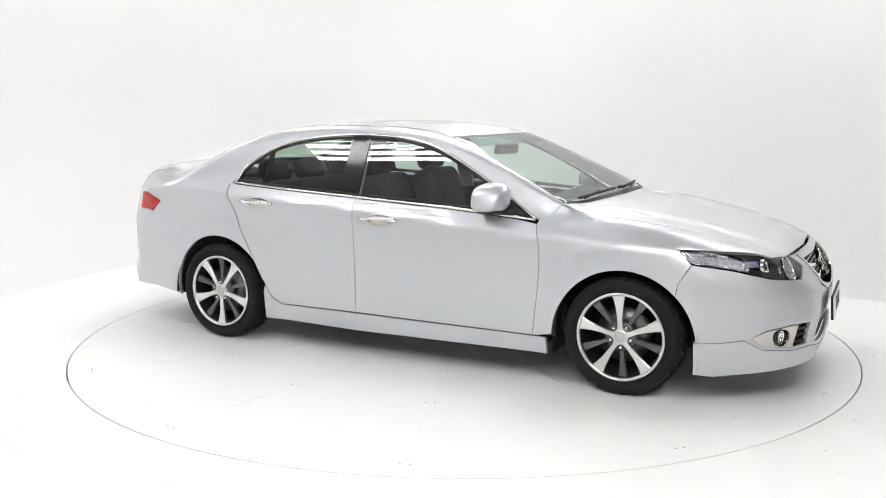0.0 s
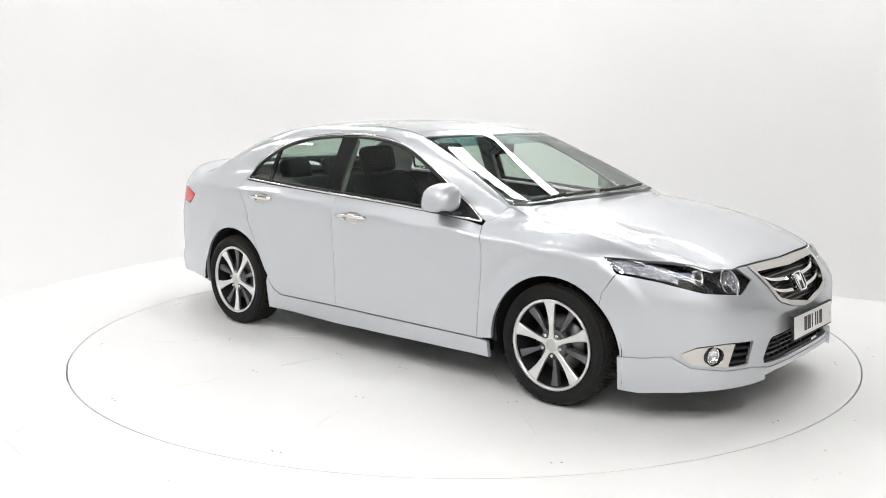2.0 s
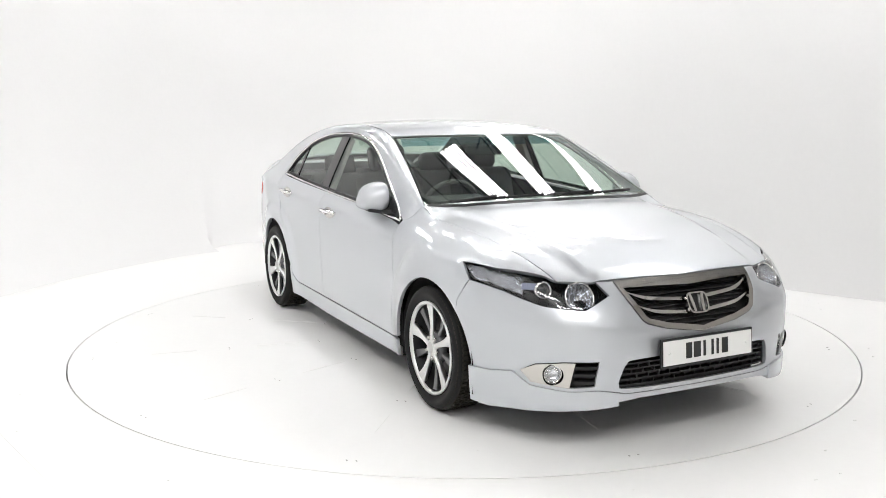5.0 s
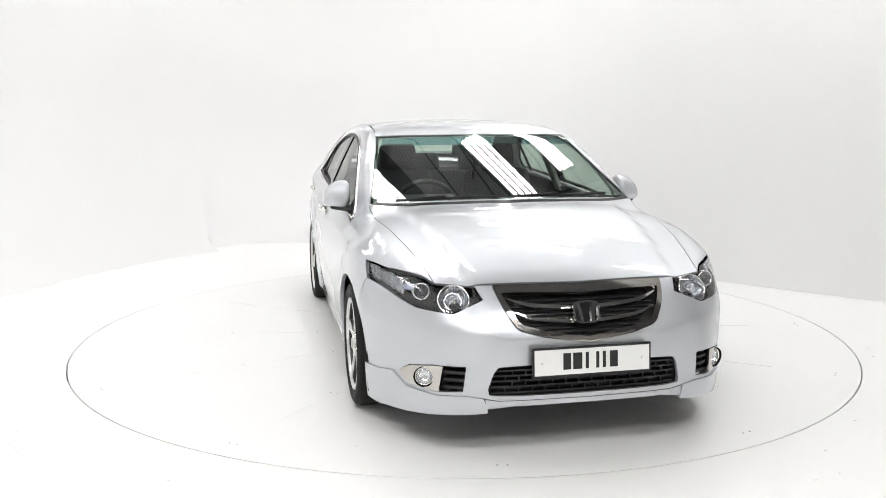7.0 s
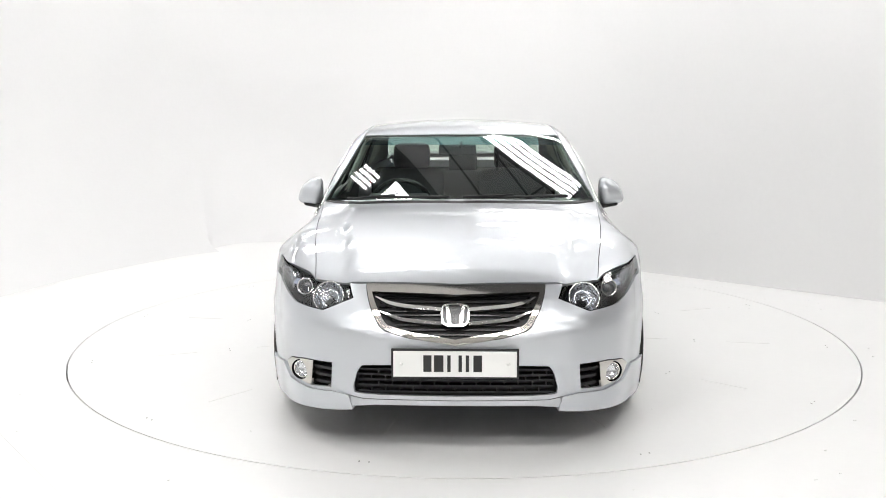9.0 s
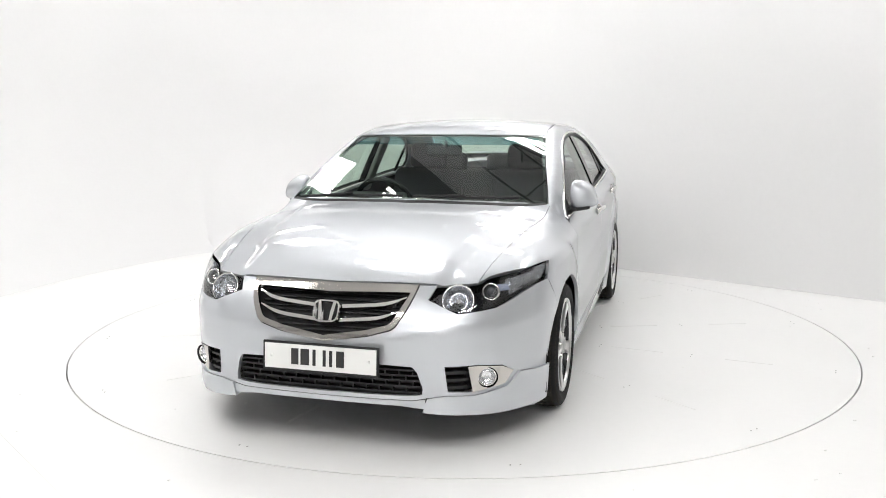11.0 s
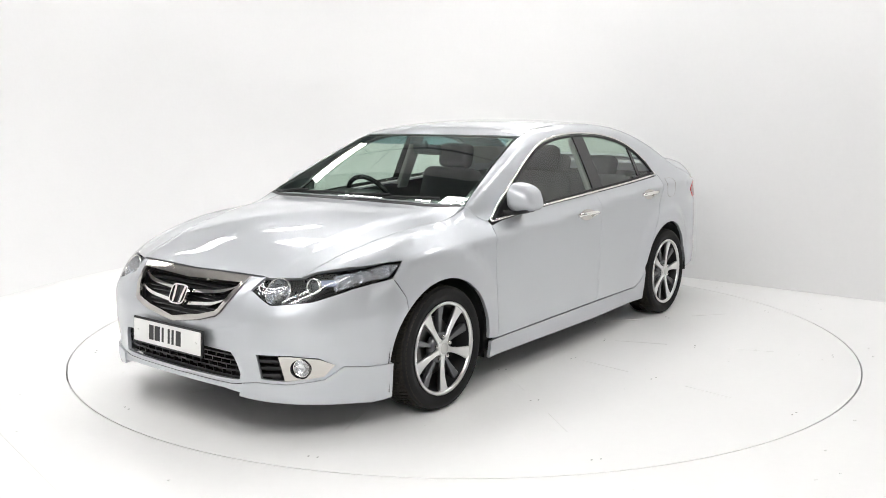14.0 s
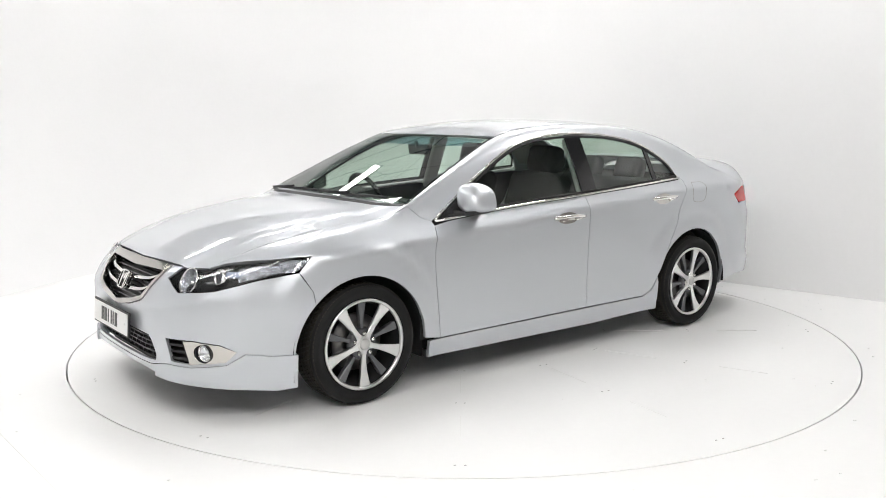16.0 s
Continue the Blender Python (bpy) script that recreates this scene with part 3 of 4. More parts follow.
# rear bumper and tail
rear = [(-2.22, 0.0, 1.085), (-2.2, 0.4, 1.08), (-2.18, 0.65, 1.05), (-2.13, 0.78, 0.955), (-2.1, 0.80, 0.84), (-2.0, 0.87, 0.825), (-2.0, 0.9, 0.680), (-1.62, 0.9, 0.655)] + arch(AXLE_R, 124, 184, 12, False) + [(-1.72, 0.88, 0.265), (-2.05, 0.86, 0.30), (-2.3, 0.5, 0.28), (-2.33, 0.0, 0.28)]
panel("rear_bumper", sheet(mirrored(rear), "rear", step=0.04, gap=0, lift=-0.003), PAINT, car)
o = [(-2.16, 0.785, 0.955), (-2.03, 0.80, 0.953), (-1.89, 0.84, 0.895), (-2.0, 0.85, 0.838), (-2.15, 0.78, 0.838)]
both("tail_lamp", sheet(o, "rear", step=0.03, lift=0.004), REDLENS, car, "red rear lamp lens")

# glass
o = mirrored([(1.075, 0.0, 0.985), (1.06, 0.3, 0.98), (1.035, 0.55, 0.975)] + SCREEN_EDGE + [(0.29, 0.3, 1.345), (0.305, 0.0, 1.35)])
o_in = mirrored([(1.03, 0.0, 1.0), (1.01, 0.4, 1.0), (0.955, 0.722, 0.98), (0.60, 0.655, 1.15), (0.272, 0.594, 1.316), (0.312, 0.3, 1.328), (0.328, 0.0, 1.334)])
windscreen = panel("windscreen", sheet(o, "screen", step=0.06, gap=0.004, depth=0, f=cabin), SCREEN, car, "clear windscreen")
panel("windscreen_border", sheet(o, "screen", [o_in], step=0.05, gap=0.003, depth=0, lift=-0.003, f=cabin), GLOSSBLACK, windscreen, "black windscreen border")
o = mirrored([(-1.06, 0.0, 1.36), (-1.04, 0.3, 1.36), ] + back_edge + [(-1.65, 0.4, 1.11), (-1.67, 0.0, 1.11)])
panel("rear_window", sheet(o, "back", step=0.06, depth=0, f=cabin), WINDOW, car)


def between(x0, x1):
    """The window outline cut between two upright lines."""
    lo = [p for p in belt_c if x0 < p[0] < x1]
    hi = [p for p in head_c if x0 < p[0] < x1]
    top = lambda x: float(np.interp(x, [p[0] for p in head_c], [p[1] for p in head_c]))
    a = [(x1, on_belt(x1))] if x1 < 0.85 else []
    b = [(x0, on_belt(x0)), (x0, top(x0))] if x0 > -1.21 else []
    c = [(x1, top(x1))] if x1 < 0.85 else []
    return s3(a + lo + b + hi + c)


panes_f = both("front_window", sheet(between(-0.30, 0.86), "side", f=cabin, step=0.06, depth=0, gap=0.008, lift=-0.006), WINDOW, car)
panes_r = both("rear_door_window", sheet(between(-0.985, -0.40), "side", f=cabin, step=0.06, depth=0, gap=0.006, lift=-0.006), WINDOW, car)
both("quarter_window", sheet(between(-1.215, -1.01), "side", f=cabin, step=0.04, depth=0, gap=0.012, lift=-0.006), WINDOW, car)
both("door_pillar", sheet(between(-0.415, -0.275), "side", f=cabin, step=0.04, depth=0.01, gap=0.004, lift=0.0), GLOSSBLACK, car, "black door pillar trim")
both("window_divider", sheet(between(-1.02, -0.98), "side", f=cabin, step=0.04, depth=0.01, gap=0.002, lift=-0.002), GLOSSBLACK, car, "black window divider")


# wheels
R_T, R_R = 0.3125, 0.2295
HUB_F, HUB_R = 1.3645, -1.3405


def wheel_parts(parent, first=270):
    """A wheel about the y axis, its face towards +y at y = 0."""
    vs, fs = [], []
    for row, yc in enumerate((-0.048, -0.079, -0.113, -0.147, -0.177, -0.021)):
        for k in range(84):
            a0 = 2 * math.pi * (k + 0.5 * (row % 2)) / 84
            base = len(vs)
            for dr in (-0.007, 0.0):
                for dy, da in ((-0.0135, -0.026), (0.0135, -0.026 + 0.012), (0.0135, 0.026 + 0.012), (-0.0135, 0.026)):
                    rr = R_T + dr - (0 if row < 5 else 0.0005 if dy < 0 else 0.011)
                    vs.append((rr * math.cos(a0 + da), yc + dy, rr * math.sin(a0 + da)))
            fs += [tuple(base + q for q in f) for f in ((4, 5, 6, 7), (0, 4, 7, 3), (1, 2, 6, 5), (0, 1, 5, 4), (3, 7, 6, 2))]
    tagged(part("tread", (vs, fs), TREAD, parent, smooth=False), kind="stuff")
    tyre = [(R_R + 0.004, -0.015), (R_R + 0.03, -0.003), (0.280, 0.003), (0.298, -0.006), (0.308, -0.020), (R_T - 0.003, -0.036)]
    profile = curve(tyre, 3)
    profile += [(R_T - 0.006, -0.045), (R_T - 0.006, -0.18)]
    profile += [(R_T - 0.003, -0.19), (0.30, -0.208), (0.27, -0.222), (R_R, -0.215)]
    part("tyre", revolve(profile, 80), RUBBER, parent, "black road tyre")
    rim = [(R_R + 0.006, -0.012), (R_R + 0.006, -0.004), (R_R - 0.004, -0.003), (R_R - 0.010, -0.010), (R_R - 0.012, -0.018)]
    part("rim", revolve(rim, 72), ALLOY, parent, "bright machined rim")
    part("barrel", revolve([(R_R - 0.012, -0.017), (R_R - 0.020, -0.05), (R_R - 0.03, -0.19), (0.0, -0.195)], 48), BARREL, parent)
    for k in range(5):
        a = first + 72 * k
        for nm, mat, off, wide, y0, dep in (("spoke", ALLOY, 0, ((0.03, 0.020), (0.06, 0.0135), (0.10, 0.0145), (0.15, 0.0195), (0.195, 0.028), (R_R - 0.006, 0.037)), -0.010, 0.022),
                                            ("dark_spoke", DARKALLOY, 36, ((0.07, 0.012), (0.09, 0.010), (0.12, 0.012), (0.17, 0.018), (R_R - 0.006, 0.024)), -0.026, 0.03)):
            k2 = len(wide)
            vs = []
            for r, hw in wide:
                dip = y0 - 0.010 * math.sin(math.pi * r / R_R)
                vs += [(r, dip - 0.004, -hw), (r, dip, -hw * 0.8), (r, dip, hw * 0.8), (r, dip - 0.004, hw), (r, dip - dep, hw * 0.9), (r, dip - dep, -hw * 0.9)]
            fs = [(6 * i + j, 6 * i + (j + 1) % 6, 6 * i + 6 + (j + 1) % 6, 6 * i + 6 + j) for i in range(k2 - 1) for j in range(6)]
            part(nm, moved((vs, fs), Matrix.Rotation(radians(a + off), 4, "Y")), mat, parent, smooth=False)
    part("hub", revolve([(0.0, -0.024), (0.072, -0.026), (0.080, -0.032), (0.085, -0.06)], 40), DARKALLOY, parent)
    part("hub_face", revolve([(0.0, -0.010), (0.036, -0.011), (0.041, -0.016), (0.043, -0.03)], 40), ALLOY, parent)
    part("cap", revolve([(0.0, -0.003), (0.024, -0.004), (0.029, -0.009), (0.030, -0.012)], 30), SILVERCAP, parent, "silver wheel cap")
    for k in range(5):
        a = radians(-first + 36 + 72 * k)
        part("nut", moved(revolve([(0.0, 0.0), (0.007, 0.0), (0.009, -0.004), (0.009, -0.02)], 10), Matrix.Translation((0.057 * math.cos(a), -0.012, 0.057 * math.sin(a)))), CHROME, parent)
    part("brake_disc", revolve([(0.06, -0.09), (0.148, -0.09), (0.148, -0.112), (0.06, -0.112)], 48), STEEL, parent)


for nm, x, y, turn, first in (("wheel", HUB_F, 0.914, 0, 90), ("wheel", HUB_R, 0.908, 0, 184), ("wheel", HUB_F, -0.914, 180, 274), ("wheel", HUB_R, -0.908, 180, 90)):
    wh = new("wheel")
    wh.parent = car
    wh.matrix_basis = pose(x, y, R_T + 0.002, 0, 0, turn)
    wheel_parts(wh, first)


# ---- car details ----
def spot(x, z, f=body):
    """The place and normal on the left flank at (x, z)."""
    p = meet(np.array([[x, 1.3, z]]), np.array([[0.0, -1.0, 0.0]]), 1.3, f)
    return p[0], slope(p, f)[0]


def front_spot(y, z):
    a = to_form(to_flat(np.array([[2.2, y, z]]), "front"), "front", body)
    for _ in range(4):
        a = to_form(np.stack([np.arctan2([y], a[:, 0] - 0.9) * 1.2, [z]], 1), "front", body)
    return a[0], slope(a, body)[0]


def facing(p, n, turn=0):
    """A pose at p whose y axis looks along n."""
    return Matrix.Translation(Vector(p)) @ Vector(n).to_track_quat("Y", "Z").to_matrix().to_4x4() @ pose(0, 0, 0, 0, turn, 0)


def pair(name, data, mat, parent, label="", smooth=True):
    """The same mesh on the left and, mirrored, on the right."""
    vs, fs = data
    a = part(name, (vs, fs), mat, parent, label, smooth)
    b = part(name, ([(v[0], -v[1], v[2]) for v in vs], [tuple(f)[::-1] for f in fs]), mat, parent, label, smooth)
    return a, b


def as_data(bm):
    bm.verts.ensure_lookup_table()
    vs, fs = [tuple(v.co) for v in bm.verts], [tuple(v.index for v in f.verts) for f in bm.faces]
    bm.free()
    return vs, fs


def disc(profile, p, n, seg=32):
    return moved(revolve(profile, seg), facing(p, n))


# underside, arches and inner shells
part("underbody", join(box(0.0, 0, 0.20, 1.75, 1.62, 0.06), box(0.0, 0, 0.24, 4.1, 1.05, 0.10), box(1.55, 0, 0.42, 0.9, 1.0, 0.36), box(-1.5, 0, 0.5, 1.3, 1.0, 0.5), box(2.0, 0, 0.225, 0.36, 0.84, 0.04)), UNDER, car, smooth=False)
for ax, rr in ((1.365, 0.385), (-1.33, 0.40)):
    n = 20
    vs, fs = [], []
    for i in range(n + 1):
        a = math.pi * i / n
        for y in (0.885, 0.60, 0.5):
            k = rr if y > 0.55 else 0.05
            vs.append((ax + k * math.cos(a), y if y > 0.55 else 0.60, 0.29 + k * math.sin(a)))
    for i in range(n):
        for j in range(2):
            fs.append((3 * i + j, 3 * i + j + 1, 3 * i + 4 + j, 3 * i + 3 + j))
    vs += [(ax + rr, 0.885, 0.17), (ax + rr, 0.6, 0.17), (ax - rr, 0.885, 0.17 if ax > 0 else 0.285), (ax - rr, 0.6, 0.17 if ax > 0 else 0.285)]
    m = len(vs)
    fs += [(0, 1, m - 3, m - 4), (3 * n, 3 * n + 1, m - 1, m - 2)]
    pair("arch_liner", (vs, fs), BLACK, car)
front_o = s3(FRONT_SEAM) + s3([(x, z) for x, z in belt_c if -0.29 < x < 0.85]) + s3(MID_SEAM[::-1])
rear_o = s3(MID_SEAM) + s3([(x, z) for x, z in belt_c if -1.235 < x < -0.30]) + s3(REAR_SEAM[::-1])
lin_f = both("front_door_lining", sheet(front_o, "side", step=0.09, gap=-0.01, depth=0, lift=-0.06), TRIMGREY, car, "dark grey door lining")
lin_r = both("rear_door_lining", sheet(rear_o, "side", step=0.09, gap=-0.01, depth=0, lift=-0.06), TRIMGREY, car, "dark grey door lining")
wing_in = s3([(0.86, 0.26), (0.88, 0.6), (0.87, 0.86), (1.0, 0.86), (1.0, 0.26)])
both("wing_lining", sheet(wing_in, "side", step=0.1, depth=0, lift=-0.03), UNDER, car)
part("bulkhead", box(0.98, 0, 0.60, 0.05, 1.5, 0.68), UNDER, car, smooth=False)
part("slam_panel", box(1.80, 0, 0.56, 0.25, 1.1, 0.24), UNDER, car, smooth=False)
part("boot_wall", box(-1.62, 0, 0.72, 0.7, 1.5, 0.60), UNDER, car, smooth=False)
o = mirrored([(0.28, 0.0, 1.36), (0.22, 0.58, 1.33), (-0.3, 0.60, 1.36), (-0.95, 0.58, 1.34), (-1.0, 0.0, 1.37)])
panel("roof_lining", sheet(o, "top", step=0.1, depth=0, lift=-0.03), LINING, car, "pale roof lining")
o = [(-1.25, 0.80, 1.09), (-1.0, 0.68, 1.28), (-1.0, 0.60, 1.33), (-1.30, 0.62, 1.24), (-1.58, 0.66, 1.12), (-1.45, 0.78, 1.07)]
both("rear_pillar_lining", sheet(o, "slant", step=0.06, depth=0, lift=-0.03), LINING, car)
# chrome round the side windows
for nm, pts, r, lift in (("waist_trim", belt_c, 0.0075, 0.001), ("window_trim", head_c, 0.0075, 0.001)):
    line = [spot(x, z + (-0.002 if nm == "waist_trim" else 0.002)) for x, z in pts]
    pair(nm, tube([p + n * lift for p, n in line], r, 8, 1.0), CHROME, car, "chrome window trim")
line = [spot(x, z + 0.013) for x, z in belt_c if x < 0.80]
pair("window_seal", tube([p - n * 0.001 for p, n in line], 0.007, 6), BLACK, car)
line = [spot(x, z - 0.014) for x, z in head_c[1:-1]]
pair("window_seal", tube([p - n * 0.002 for p, n in line], 0.009, 6), BLACK, car)
both("mirror_base_panel", sheet(s3([(0.845, 0.902), (0.66, 0.92), (0.66, 1.0), (0.70, 0.985), (0.845, 0.905)][:4]), "side", step=0.03, depth=0.008, lift=0.001), BLACK, car)

# door handles
for x0, x1, z0, z1 in ((0.030, -0.232, 0.856, 0.860), (-0.875, -1.128, 0.922, 0.930)):
    ring = []
    for i in range(24):
        a = 2 * math.pi * i / 24
        cx, cz = (x0 + x1) / 2 + 0.02, (z0 + z1) / 2 - 0.006
        ring.append((cx + 0.088 * math.cos(a), 0.9, cz + 0.034 * math.sin(a)))
    # no hollow here: a raised oval in darker chrome paints the recess's shade
    cups = both("handle_cup", sheet([(x - 0.01, y, z) for x, y, z in ring], "side", step=0.02, gap=0, depth=0.002, lift=0.0022), DARKCHROME, car, "shaded handle recess")
    pts = []
    for i in range(13):
        u = i / 12
        p, n = spot(x0 + (x1 - x0) * u, z0 + (z1 - z0) * u + 0.004 * math.sin(math.pi * u))
        pts.append(p + n * (0.004 + 0.026 * math.sin(math.pi * u)**0.7))
    bars = pair("door_handle", tube(pts, 0.0115, 10, 1.0), CHROME, car, "chrome door handle")
    pts2 = [spot(x1 + 0.075 - 0.07 * u, z1 - 0.018 + 0.014 * u) for u in (0, 0.33, 0.66, 1)]
    bases = pair("handle_base", tube([p + n * 0.006 for p, n in pts2], 0.009, 8), CHROME, car)
    for items in (cups, bars, bases):
        for ob, door in zip(items, front_doors if x0 > -0.5 else rear_doors):
            ob.parent = door

# door mirrors
bm = bmesh.new()
bmesh.ops.create_uvsphere(bm, u_segments=36, v_segments=24, radius=1)
for v in bm.verts:
    c = v.co
    e = 0.60
    sg = lambda q: math.copysign(abs(q)**e, q)
    x, y, z = sg(c.x), sg(c.y), sg(c.z)
    taper = 1 - 0.12 * y
    c.x = 0.600 + 0.074 * x - 0.022 * y + (0.030 * (1 - z * z) if x > 0 else 0)
    c.y = 0.898 + 0.070 * y - 0.022 * z * max(y, 0)
    c.z = 1.010 + 0.072 * z * taper - 0.012 * y + (0.010 * (y - 1) if z < 0 else 0)
mirrors = pair("mirror_shell", as_data(bm), PAINT, car, "silver door mirror shell")
bm = box(0, 0, 0, 0.125, 0.125, 0.040, 0.018, seg=3)
bmesh.ops.transform(bm, matrix=pose(0.605, 0.872, 0.934, 10, 0, 8), verts=bm.verts)
feet = pair("mirror_foot", as_data(bm), BLACK, car)
arms = pair("mirror_arm", tube([(0.63, 0.87, 0.93), (0.67, 0.845, 0.925), (0.72, 0.825, 0.925)], 0.020, 10, 0.8), BLACK, car)
bm = box(0.533, 0.897, 1.003, 0.008, 0.105, 0.082, 0.003)
mirror_panes = pair("mirror_glass", as_data(bm), REFLECTOR, car, "mirror glass")
for items, owners in ((feet, mirrors), (arms, mirrors), (mirror_panes, mirrors), (panes_f, front_doors), (lin_f, front_doors), (panes_r, rear_doors), (lin_r, rear_doors)):
    for ob, owner in zip(items, owners):
        ob.parent = owner

# grille: bright surround, black mesh, two slats a side and an emblem
G_IN = [(0, 0.514), (0.18, 0.543), (0.272, 0.568), (0.288, 0.58), (0.338, 0.65), (0.368, 0.690), (0.2, 0.687), (0.0, 0.680)]
gout, gin = mirrored(yz(GRILLE) + yz([(0.2, 0.722), (0.0, 0.719)])), mirrored(yz(G_IN))
grille = panel("grille", sheet(gout, "front", step=0.04, depth=0, gap=0.004, lift=-0.045), BLACK, car, "black grille with bright slats")
panel("grille_surround", sheet(gout, "front", [gin], step=0.02, gap=0.002, depth=0.02, lift=0.007), DARKCHROME, grille, "polished grille surround")
for bow in (((0.352, 0.680), (0.25, 0.651), (0.060, 0.633)), ((0.318, 0.626), (0.22, 0.594), (0.056, 0.577))):
    for s in (1, -1):
        pts = curve(bow, 4)
        hi = [(2.2, s * y, z + 0.002 + 0.0045 * math.sin(math.pi * min(1, k / 5) / 2)) for k, (y, z) in enumerate(pts)]
        lo = [(2.2, s * y, z - 0.002 - 0.0055 * math.sin(math.pi * min(1, k / 5) / 2)) for k, (y, z) in enumerate(pts)]
        panel("slat", sheet(hi + lo[::-1], "front", step=0.015, gap=0, depth=0.025, lift=-0.006), CHROME, grille, "bright grille slat")
for k in range(9):
    z = 0.535 + 0.019 * k
    w = 0.20 + 0.13 * min(1, k / 6)
    panel("mesh_bar", sheet([(2.2, -w, z), (2.2, w, z), (2.2, w, z + 0.006), (2.2, -w, z + 0.006)], "front", step=0.05, gap=0, depth=0.01, lift=-0.03), GLOSSBLACK, grille)
badge_p, badge_n = front_spot(0.0, 0.605)
badge_m = facing(badge_p + badge_n * 0.016, badge_n)
oval = lambda w, h, e=0.45, top=1.0: [(math.copysign(abs(math.cos(a))**e, math.cos(a)) * w * (1 + (top - 1) * math.sin(a)), math.copysign(abs(math.sin(a))**e, math.sin(a)) * h) for a in [2 * math.pi * i / 40 for i in range(40)]]


def frame_ring(outer, inner, depth):
    n = len(outer)
    vs = [(x, 0, z) for x, z in outer] + [(x, 0, z) for x, z in inner] + [(x, -depth, z) for x, z in outer] + [(x, -depth, z) for x, z in inner]
    fs = []
    for i in range(n):
        j = (i + 1) % n
        fs += [(i, j, n + j, n + i), (i, 2 * n + i, 2 * n + j, j), (n + i, n + j, 3 * n + j, 3 * n + i)]
    return vs, fs


emblem = part("emblem", moved(frame_ring(oval(0.060, 0.050, 0.5, 1.06), oval(0.053, 0.043, 0.5, 1.06), 0.014), badge_m), CHROME, grille, "bright rounded emblem frame", False)
part("emblem_back", moved(prism(oval(0.054, 0.044, 0.5, 1.06), 0.01), badge_m @ pose(0, -0.012, 0)), GLOSSBLACK, emblem, smooth=False)
for s in (1, -1):
    part("emblem_bar", moved(prism([(s * 0.018, -0.041), (s * 0.031, -0.041), (s * 0.042, 0.041), (s * 0.028, 0.041), (s * 0.020, 0.0)][::s], 0.012), badge_m @ pose(0, -0.002, 0)), CHROME, emblem, smooth=False)

# number plate with bars for its characters
plate = part("number_plate", box(2.318, 0, 0.418, 0.012, 0.536, 0.128, 0.004, pose(0, 0, 0, 0, -4, 0)), BLACK, car, "white number plate in a black holder", False)
part("plate_face", box(2.3255, 0, 0.4185, 0.004, 0.516, 0.108, 0.0, pose(0, 0, 0, 0, -4, 0)), WHITEPLATE, plate, smooth=False)
for y, w in ((-0.115, 0.034), (-0.068, 0.040), (-0.025, 0.014), (0.022, 0.014), (0.052, 0.014), (0.095, 0.036)):
    part("bar", box(2.3275, y, 0.421, 0.003, w, 0.070, 0.0, pose(0, 0, 0, 0, -4, 0)), INK, plate, "dark bar in place of a character", False)
for y in (-0.225, 0.225):
    part("screw", moved(revolve([(0.0, 0.003), (0.006, 0.002), (0.007, 0.0)], 12), facing((2.3275, y, 0.4185), (1, 0, 0.07))), WHITEPLATE, plate)

# lower intake
io = mirrored(yz(INTAKE))
intake = panel("intake", sheet(io, "front", step=0.05, gap=-0.01, depth=0, lift=-0.06), BLACK, car, "black lower intake mesh")
for k in range(5):
    z = 0.272 + 0.024 * k
    panel("intake_bar", sheet([(2.2, -0.405, z), (2.2, 0.405, z), (2.2, 0.405, z + 0.007), (2.2, -0.405, z + 0.007)], "front", step=0.05, gap=0, depth=0.03, lift=-0.022), BLACK, intake)
for k in range(5):
    for j in range(13):
        y = -0.36 + 0.06 * j + (0.03 if k % 2 else 0)
        if k < 4 and abs(y) < 0.40:
            p, n = front_spot(y, 0.287 + 0.024 * k)
            part("intake_web", box(p[0] - 0.035, p[1], p[2], 0.02, 0.006, 0.024), BLACK, intake, smooth=False)

# fog lamps
fog_c, fog_n = front_spot(0.688, 0.333)
ring = []
u = Vector(fog_n).cross(Vector((0, 0, 1))).normalized()
for i in range(24):
    a = 2 * math.pi * i / 24
    ring.append(tuple(Vector(fog_c) + u * 0.046 * math.cos(a) + Vector((0, 0, 0.044 * math.sin(a)))))
bez = [(1.985, 0.772, 0.338), (2.05, 0.735, 0.373), (2.14, 0.65, 0.393), (2.175, 0.612, 0.394), (2.155, 0.628, 0.276), (2.03, 0.745, 0.288)]
bezels = both("fog_bezel", sheet(bez, "front", [ring], step=0.018, gap=0.001, depth=0.012, lift=0.003), DARKCHROME, car, "bright fog lamp bezel")
backs = both("fog_grille", sheet(FOG, "front", step=0.04, gap=-0.004, depth=0, lift=-0.055), BLACK, car, "black slatted panel beside the fog lamp")
for back, s in zip(backs, (1, -1)):
    for k in range(4):
        z = 0.292 + 0.033 * k
        bar = sheet([(2.17, 0.615, z), (2.235, 0.53, z), (2.235, 0.53, z + 0.012), (2.17, 0.615, z + 0.012)], "front", step=0.03, gap=0, depth=0.04, lift=-0.012)
        panel("slat", bar if s > 0 else mirror3(bar), BLACK, back)
